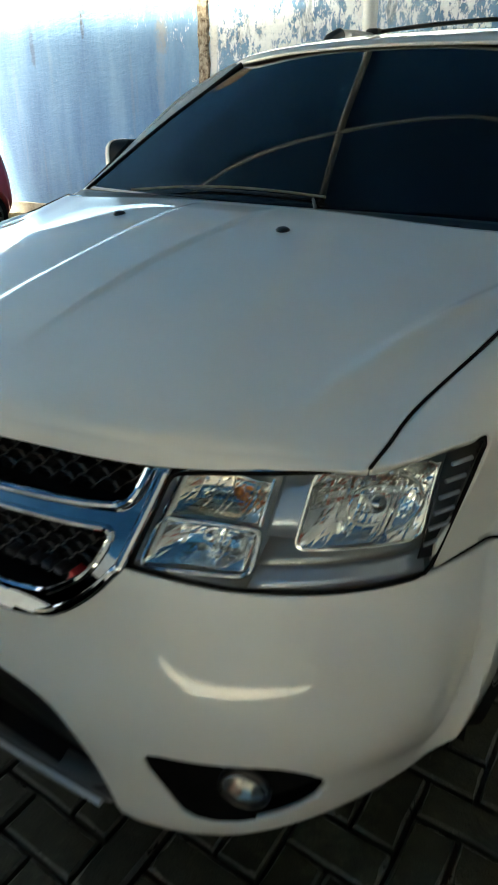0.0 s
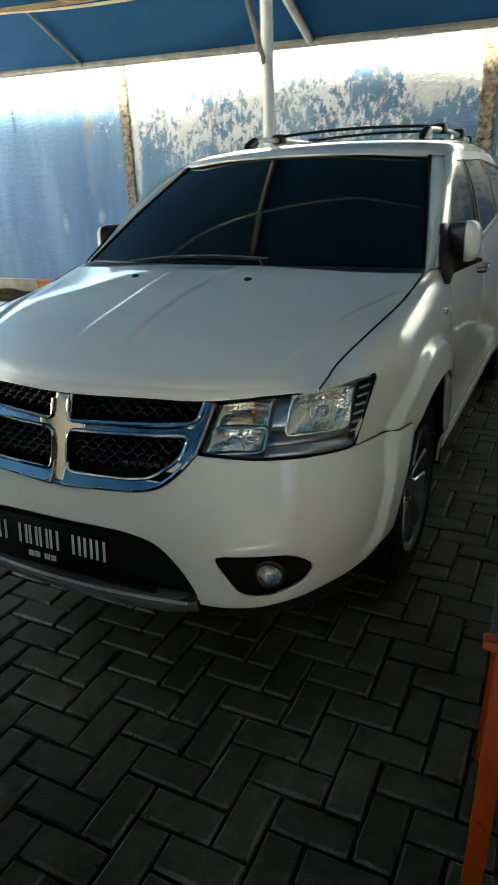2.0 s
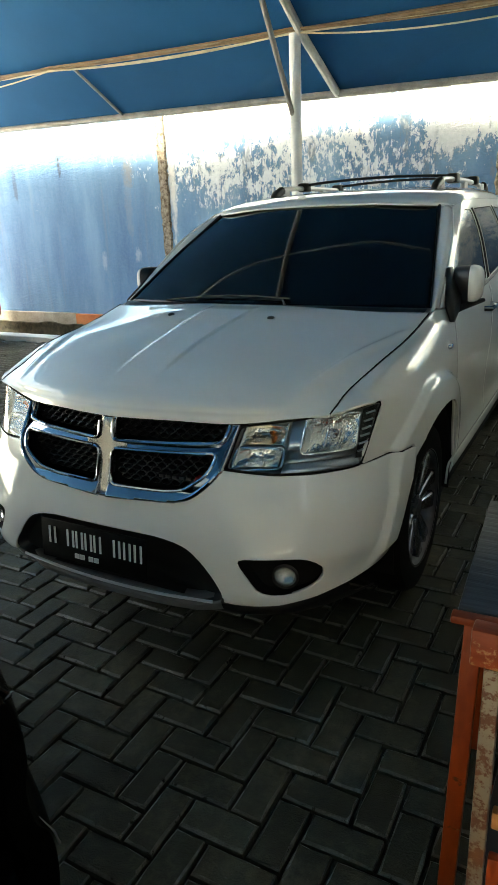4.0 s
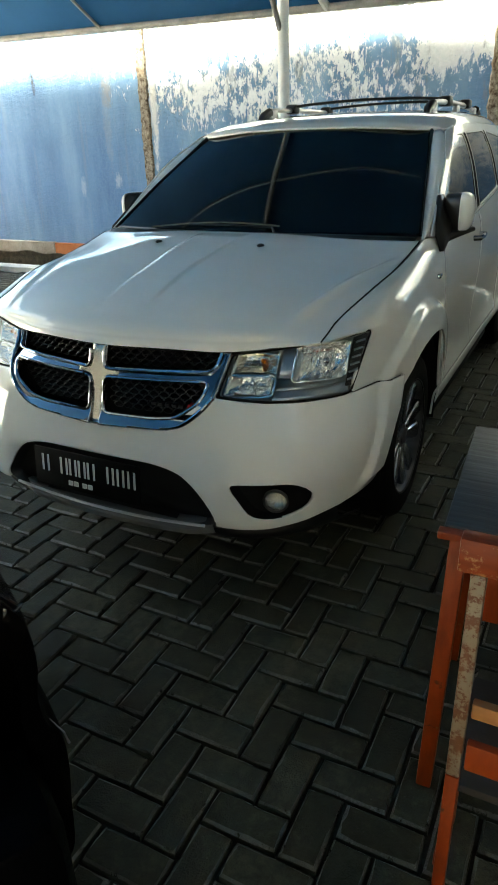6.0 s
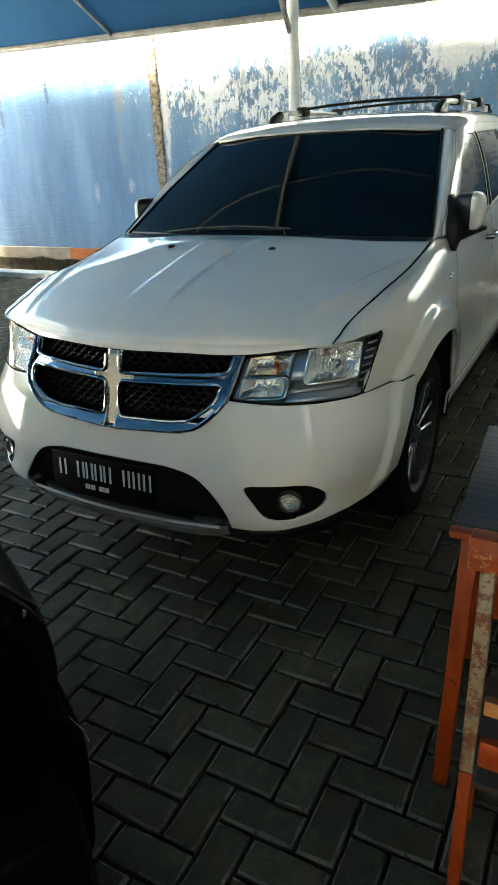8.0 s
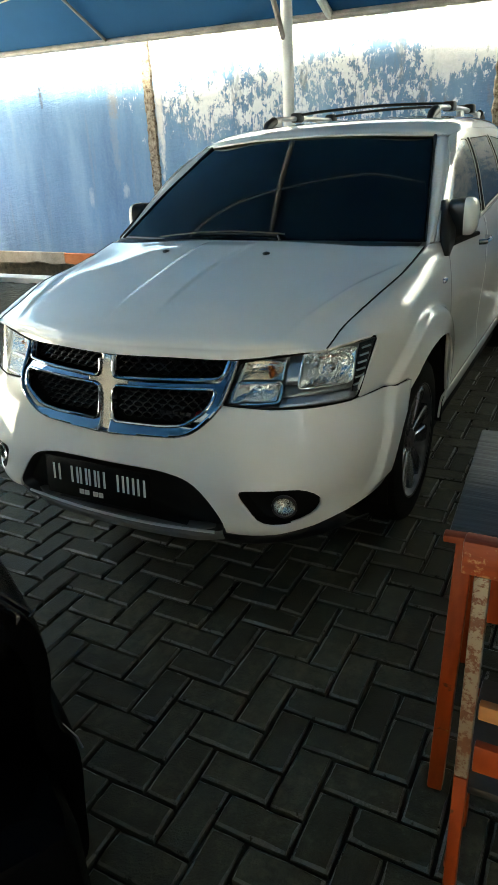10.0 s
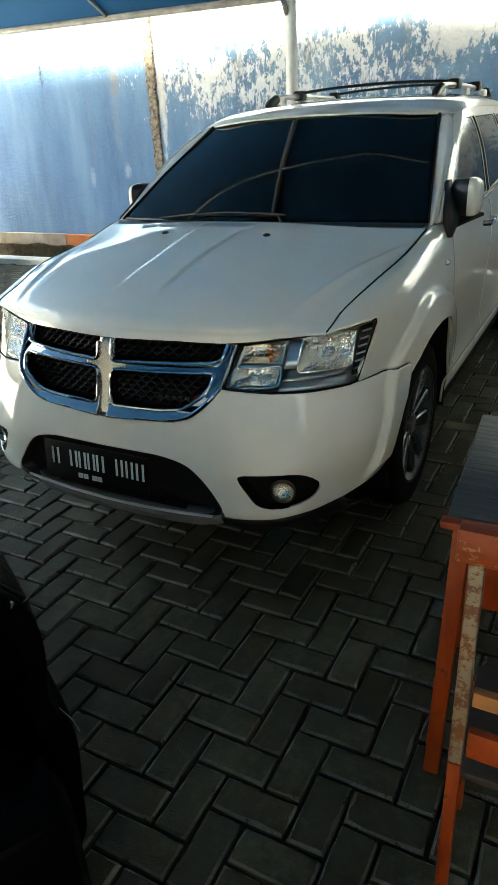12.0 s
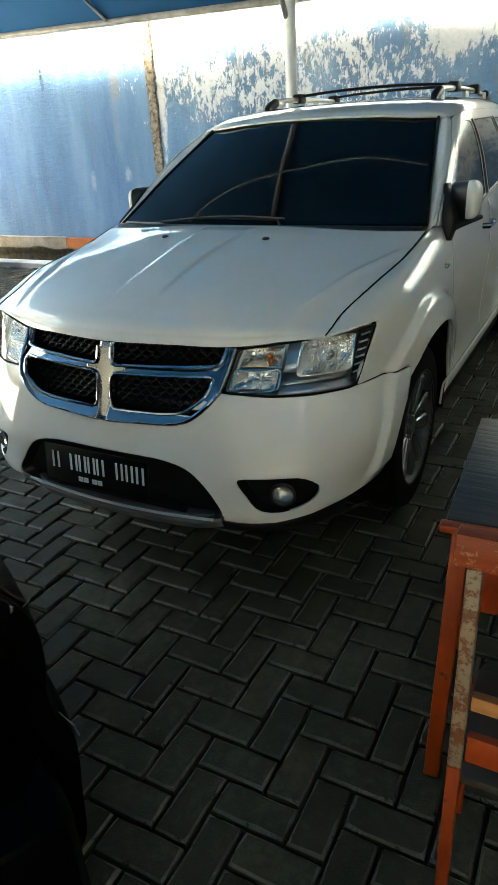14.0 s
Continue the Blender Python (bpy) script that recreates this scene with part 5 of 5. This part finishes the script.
for x0 in (TX + 0.01, TX + 1.04):
    for y0 in (TY + 0.03, TY + 0.53):
        bm = bmesh.new()
        box(bm, (x0, y0, 0), (x0 + 0.038, y0 + 0.045, TZ - 0.0225), 0.004)
        for v in bm.verts:
            v.co.x += 0.026 * v.co.z - 0.016
        part("leg", bm, wood_orange, table)
    bm = bmesh.new()
    box(bm, (x0 + 0.012, TY + 0.083, TZ - 0.18), (x0 + 0.034, TY + 0.527, TZ - 0.024), 0.003)
    part("apron", bm, wood_orange, table)

table.matrix_basis = Matrix.Translation((TX, TY, 0)) @ Matrix.Rotation(radians(3.0), 4, "Z") @ Matrix.Translation((-TX, -TY, 0)) @ table.matrix_basis

CX, CY = 1.375, -0.80
chair = thing("chair", (CX + 0.2, CY + 0.2, 0), "worn orange wooden chair tucked in at the table", "chair")
for k, x0 in enumerate((CX + 0.020, CX + 0.385)):
    bm = bmesh.new()
    box(bm, (x0, CY, 0.50), (x0 + 0.024, CY + 0.024, 0.935), 0.003)
    part("back_post", bm, wood_worn, chair, "bare worn wooden back post")
    bm = bmesh.new()
    box(bm, (x0, CY, 0), (x0 + 0.024, CY + 0.024, 0.4985), 0.003)
    part("leg", bm, wood_orange, chair)
    bm = bmesh.new()
    box(bm, (x0 - 0.017, CY + 0.29, 0), (x0 + 0.005, CY + 0.314, 0.43), 0.003)
    part("leg", bm, wood_orange, chair)
    bm = bmesh.new()
    box(bm, (x0 - 0.006, CY + 0.030, 0.20), (x0 + 0.008, CY + 0.288, 0.235), 0.003)
    part("stretcher", bm, wood_orange, chair)
bm = bmesh.new()
box(bm, (CX, CY - 0.004, 0.937), (CX + 0.43, CY + 0.028, 0.997), 0.0035)
part("top_rail", bm, rail_orange, chair, "scuffed top rail")
for z0, z1, m in ((0.645, 0.678, wood_ochre), (0.522, 0.584, wood_orange)):
    bm = bmesh.new()
    box(bm, (CX + 0.049, CY + 0.003, z0), (CX + 0.383, CY + 0.021, z1), 0.003)
    part("back_rail", bm, m, chair)
bm = bmesh.new()
box(bm, (CX + 0.022, CY + 0.03, 0.4305), (CX + 0.40, CY + 0.325, 0.452), 0.006)
part("seat", bm, dark_board, chair, "dark seat board")

# ---------- black scooter, of which the tail shows ----------
scooter = thing("scooter", (-0.1, -0.85, 0), "glossy black motor scooter parked close by in shadow", "scooter")
SX = 0.345
SHELL = ((0.015, 0.215), (0.06, 0.247), (0.20, 0.260), (0.31, 0.270), (0.39, 0.267), (0.44, 0.243), (0.52, 0.235), (0.60, 0.247), (0.68, 0.245), (0.74, 0.229), (0.79, 0.197), (0.85, 0.150), (0.88, 0.107), (0.905, 0.071), (0.912, 0.034), (0.914, 0.000))
# its own axes: x across, towards the car; y back along its length
ALONG, ACROSS = Vector((-0.866, 0.5, 0)), Vector((0.5, 0.866, 0))
CORNER = Vector((0.615, -0.95, 0))
STAND = Matrix.Translation(CORNER) @ Matrix(((ACROSS.x, -ALONG.x, 0, 0), (ACROSS.y, -ALONG.y, 0, 0), (0, 0, 1, 0), (0, 0, 0, 1))) @ Matrix.Translation(-CORNER)


def scooter_part(name, bm, m, label="", smooth=True):
    bm.transform(STAND)
    bmesh.ops.reverse_faces(bm, faces=bm.faces)
    return part(name, bm, m, scooter, label, smooth)


right = catmull([(SX + w, 0, z) for z, w in SHELL], 60)
outline = np.vstack([right, right[-2::-1] * (-1, 1, 1) + (2 * SX, 0, 0)])
rows = []
for y, w, top, lift in ((-0.905, 0.80, 0.92, 0.03), (-0.925, 0.94, 0.975, 0.01), (-0.95, 1.0, 1.0, 0.0), (-1.10, 1.02, 1.0, 0.0), (-1.40, 0.98, 0.99, 0.0), (-1.75, 0.85, 0.93, 0.0), (-1.95, 0.62, 0.80, 0.02), (-2.05, 0.45, 0.55, 0.04)):
    row = outline.copy()
    row[:, 0] = SX + (row[:, 0] - SX) * w
    row[:, 1] = y
    row[:, 2] = lift + row[:, 2] * top
    rows.append(row)
rows = np.array(rows)
bm = grid_bm(np.stack([catmull(rows[:, k], 50) for k in range(rows.shape[1])], 1))
bmesh.ops.holes_fill(bm, edges=[e for e in bm.edges if e.is_boundary])
bmesh.ops.recalc_face_normals(bm, faces=bm.faces)
scooter_part("body", bm, scooter_black)
lens_rows = [[(SX + w * math.copysign(abs(c) ** 0.7, c), -0.922 - 0.010 * n, 0.765 + 0.016 * math.cos(c * 1.5) + h * d) for c, d in ((math.cos(a), math.sin(a)) for a in np.linspace(0, math.tau, 33))] for n, (w, h) in enumerate(((0.21, 0.048), (0.20, 0.040), (0.15, 0.026), (0.06, 0.010)))]
scooter_part("tail_lamp", grid_bm(np.array(lens_rows)), scooter_gloss, "smoked glossy tail lamp", True)
scooter_part("tail_ridge", tube(bmesh.new(), catmull([(0.36, -0.945, 0.905), (0.42, -0.955, 0.884), (0.475, -0.957, 0.858), (0.522, -0.957, 0.82), (0.556, -0.956, 0.775), (0.584, -0.956, 0.735)], 30), 0.005, 8), scooter_gloss, "raised glossy black ridge round the tail")
# chrome tube added to draw the glints on the tail lamp
scooter_part("lamp_trim", tube(bmesh.new(), catmull([(0.40, -0.958, 0.806), (0.45, -0.962, 0.800), (0.485, -0.963, 0.783), (0.515, -0.962, 0.790), (0.548, -0.958, 0.752)], 24), 0.0032, 8), chrome, "tail lamp glints, drawn as a thin chrome line")
scooter_part("seam", tube(bmesh.new(), catmull([(0.36, -0.926, 0.700), (0.44, -0.932, 0.705), (0.53, -0.94, 0.722), (0.59, -0.953, 0.745)], 20), 0.0022, 6), scooter_gloss)
scooter_part("trim_strip", tube(bmesh.new(), [(0.594, -0.950, 0.440), (0.606, -0.950, 0.412), (0.618, -0.950, 0.385), (0.624, -0.950, 0.350)], [0.0008, 0.0014, 0.0020, 0.0028], 6), silver_plastic, "thin bright trim strip")
for cy in (-1.15, -2.45):
    rows = []
    for t in np.linspace(0, math.tau, 33):
        o = Vector((0, math.cos(t), math.sin(t)))
        c = Vector((SX, cy, 0.255)) + o * 0.21
        rows.append([c + o * 0.045 * math.cos(a) + Vector((0.055 * math.sin(a), 0, 0)) for a in np.linspace(0, math.tau, 13)])
    scooter_part("wheel", grid_bm(np.array(rows)), rubber)
bm = bmesh.new()
box(bm, (SX - 0.13, -2.32, 0.20), (SX + 0.13, -1.90, 0.27), 0.03)
scooter_part("footboard", bm, black_plastic)
# black block added low at the tail to darken the ground there
bm = bmesh.new()
box(bm, (SX - 0.22, -0.99, 0.015), (SX + 0.20, -0.67, 0.46), 0.07)
scooter_part("dark_filler", bm, scooter_black, "broad black block, added to cover and darken the near ground")
bm = tube(bmesh.new(), [(SX, -2.26, 0.22), (SX, -2.30, 0.50), (SX, -2.26, 0.78), (SX, -2.22, 1.02)], [0.17, 0.20, 0.17, 0.10], 16, flat=0.45, up=(0, 1, 0))
scooter_part("front_shield", bm, scooter_black)
scooter_part("handlebar", tube(bmesh.new(), [(SX - 0.34, -2.08, 1.04), (SX - 0.14, -2.18, 1.02), (SX, -2.2, 1.01), (SX + 0.14, -2.18, 1.02), (SX + 0.34, -2.08, 1.04)], 0.016, 8), scooter_black)
scooter_part("fork", tube(bmesh.new(), [(SX, -2.45, 0.26), (SX, -2.30, 0.60)], 0.035, 10), black_plastic)

# ---------- red hatchback ----------
red = thing("hatchback", (-7.2, 5.1, 0), "small dark red hatchback parked along the wall", "car")
RX, RY = -5.30, 4.72
RBODY = [
    [(RX - 0.06, RY + 0.06, 0.24), (RX - 0.01, RY, 0.40), (RX, RY, 0.60), (RX - 0.03, RY, 0.80), (RX - 0.08, RY + 0.02, 1.00), (RX - 0.18, RY + 0.08, 1.30), (RX - 0.32, RY + 0.18, 1.48)],
    [(RX - 0.80, RY - 0.01, 0.22), (RX - 0.80, RY - 0.03, 0.45), (RX - 0.80, RY - 0.04, 0.62), (RX - 0.80, RY - 0.03, 0.80), (RX - 0.80, RY, 0.95), (RX - 0.85, RY + 0.10, 1.30), (RX - 0.95, RY + 0.22, 1.52)],
    [(RX - 2.00, RY - 0.01, 0.22), (RX - 2.00, RY - 0.03, 0.45), (RX - 2.00, RY - 0.04, 0.62), (RX - 2.00, RY - 0.03, 0.80), (RX - 2.00, RY, 0.93), (RX - 1.95, RY + 0.12, 1.30), (RX - 1.90, RY + 0.24, 1.52)],
    [(RX - 3.30, RY + 0.10, 0.25), (RX - 3.36, RY + 0.06, 0.45), (RX - 3.38, RY + 0.06, 0.62), (RX - 3.32, RY + 0.06, 0.75), (RX - 3.2, RY + 0.08, 0.88), (RX - 2.7, RY + 0.16, 1.10), (RX - 2.45, RY + 0.26, 1.42)],
]
near_side = surface(RBODY, 40, 50)
far_side = near_side.copy()
far_side[..., 1] = 2 * (RY + 0.76) - far_side[..., 1]
bm = grid_bm(near_side[:, ::-1])
cut(bm, [(RX - 0.34 + 0.31 * math.cos(a), 0.28 + 0.33 * math.sin(a)) for a in np.linspace(0, math.tau, 24, endpoint=False)], "y")
cut(bm, [(RX - 2.84 + 0.31 * math.cos(a), 0.28 + 0.33 * math.sin(a)) for a in np.linspace(0, math.tau, 24, endpoint=False)], "y")
part("side_panel", bm, red_paint, red, "", True, 0.01)
part("side_panel", grid_bm(far_side), red_paint, red, "", True, 0.01)
part("end_panel", grid_bm(np.array([near_side[0], (near_side[0] + far_side[0]) / 2 + np.array([0.05, 0, 0]), far_side[0]])), red_paint, red, "", True, 0.01)
part("end_panel", grid_bm(np.array([near_side[-1], (near_side[-1] + far_side[-1]) / 2 - np.array([0.08, 0, 0]), far_side[-1]])), red_paint, red, "", True, 0.01)
part("roof", grid_bm(np.array([near_side[:, -1], (near_side[:, -1] + far_side[:, -1]) / 2 + np.array([0, 0, 0.05]), far_side[:, -1]])), red_paint, red, "", True, 0.01)
bm = grid_bm(near_side[:, ::-1] + np.array([0, -0.004, 0.002]))
cut(bm, [(RX - 0.60, 0.99), (RX - 2.3, 0.99), (RX - 2.0, 1.44), (RX - 0.75, 1.44)], "y", "in")
part("side_window", bm, tinted_glass, red, "dark side window", True, 0.004)
for cx in (RX - 0.34, RX - 2.84):
    for cy, o in ((RY + 0.09, -1), (RY + 1.43, 1)):
        prof = [(0.5, 0.19), (0.5, 0.25), (0.35, 0.275), (-0.35, 0.275), (-0.5, 0.25), (-0.5, 0.19)]
        rows = [[(cx + r * math.sin(t), cy - o * a * 0.17 * -1, 0.275 + r * math.cos(t)) for a, r in prof] for t in np.linspace(0, math.tau, 41)]
        bm = grid_bm(np.array(rows))
        bmesh.ops.recalc_face_normals(bm, faces=bm.faces)
        tyre = part("wheel", bm, rubber, red)
        bm = bmesh.new()
        for k in range(10):
            t = k * math.tau / 10
            tube(bm, [(cx + 0.03 * math.sin(t), cy + o * 0.075, 0.275 + 0.03 * math.cos(t)), (cx + 0.18 * math.sin(t), cy + o * 0.07, 0.275 + 0.18 * math.cos(t))], [0.028, 0.02], 6)
        tube(bm, [(cx + 0.185 * math.sin(t), cy + o * 0.075, 0.275 + 0.185 * math.cos(t)) for t in np.linspace(0, math.tau, 36, endpoint=False)], 0.012, 6, True)
        part("rim", bm, alloy_dark, tyre, "dull grey multi-spoke rim")

red.matrix_basis = Matrix.Translation((-6.36, 5.25, 0)) @ Matrix.Rotation(math.pi / 2, 4, "Z") @ Matrix.Translation((-RX, -RY, 0)) @ red.matrix_basis

# ---------- paving blocks ----------
U, X0, Y0 = 0.1057, 0.928, -0.660
GAP, DEEP = 0.0078, 0.05
paving = thing("paving", (0.5, 0, 0), "dark grey concrete herringbone block paving", "pavement")
tagged(paving, kind="structure")


def block_verts(w, h, rng):
    """A chamfered block with slightly worn, uneven edges."""
    a, b = w / 2 - GAP / 2, h / 2 - GAP / 2
    out = [(-a, -b, -DEEP), (a, -b, -DEEP), (a, b, -DEEP), (-a, b, -DEEP)]
    k = 1 / 3
    ring = [(-a, -b), (-a * k, -b), (a * k, -b), (a, -b), (a, -b * k), (a, b * k), (a, b), (a * k, b), (-a * k, b), (-a, b), (-a, b * k), (-a, -b * k)]
    for depth, inset, wob in ((0.0075, 0.0, 0.0040), (0.0, 0.0052, 0.0050)):
        for x, y in ring:
            q = 1 + rng.uniform(-0.5, 0.7)
            px = math.copysign(abs(x) - inset * q, x) if abs(x) > 0.9 * a else x + rng.uniform(-0.12, 0.12) * w
            py = math.copysign(abs(y) - inset * q, y) if abs(y) > 0.9 * b else y + rng.uniform(-0.12, 0.12) * h
            out.append((px + rng.uniform(-wob, 0) * (1 if x > 0 else -1), py + rng.uniform(-wob, 0) * (1 if y > 0 else -1), -depth + rng.uniform(-0.0012, 0.0006)))
    return out


BLOCK_FACES = [tuple(range(16, 28))] + [(4 + i, 4 + (i + 1) % 12, 16 + (i + 1) % 12, 16 + i) for i in range(12)]
BLOCK_FACES += [(0, 1, 7, 6, 5, 4), (1, 2, 10, 9, 8, 7), (2, 3, 13, 12, 11, 10), (3, 0, 4, 15, 14, 13)]
EDGE_SLOTS = [1 if 1 <= k <= 12 else 0 for k in range(len(BLOCK_FACES))]
SIZES = ((U, 2 * U), (2 * U, U))
block_mesh = ([], [])
rng = random.Random(11)
for kind, (w, h) in enumerate(SIZES):
    for _ in range(12):
        me = bpy.data.meshes.new("paver")
        me.from_pydata(block_verts(w, h, rng), [], BLOCK_FACES)
        me.materials.append(paver_stone)
        me.materials.append(paver_edge)
        me.polygons.foreach_set("material_index", EDGE_SLOTS)
        block_mesh[kind].append(me)
near, verts, faces = [], [], []
for i in range(-110, 110):
    for j in range(-50, 50):
        bx, by = i + 2 * j, -i + 2 * j
        for kind, (cx, cy) in enumerate(((bx + 0.5, by + 1.0), (bx + 2.0, by + 1.5))):
            x, y = X0 + cx * U, Y0 + cy * U
            if not (-7.2 < x < 4.4 and -3.45 < y < 5.20):
                continue
            z, rx, ry = rng.uniform(-0.004, 0.002), rng.uniform(-0.7, 0.7), rng.uniform(-0.7, 0.7)
            m = pose(x, y, z, rx, ry, rng.uniform(-0.5, 0.5))
            d = math.hypot((x - 0.9) / 1.0, (y + 0.55) / 1.15)
            near.append((d, kind, m))
near.sort(key=lambda e: e[0])
for k, (d, kind, m) in enumerate(near):
    if k < 290:
        ob = new("paver", block_mesh[kind][k % 12])
        ob.parent = paving
        ob.matrix_parent_inverse = paving.matrix_basis.inverted()
        ob.matrix_basis = m
    else:
        base = len(verts)
        verts += [m @ v.co for v in block_mesh[kind][k % 12].vertices]
        faces += [tuple(q + base for q in f) for f in BLOCK_FACES]
me = bpy.data.meshes.new("far_pavers")
me.from_pydata(verts, [], faces)
me.materials.append(paver_stone)
me.materials.append(paver_edge)
me.polygons.foreach_set("material_index", EDGE_SLOTS * (len(faces) // len(BLOCK_FACES)))
rest = new("far_pavers", me)
rest.parent = paving
rest.matrix_parent_inverse = paving.matrix_basis.inverted()
tagged(rest, kind="stuff")
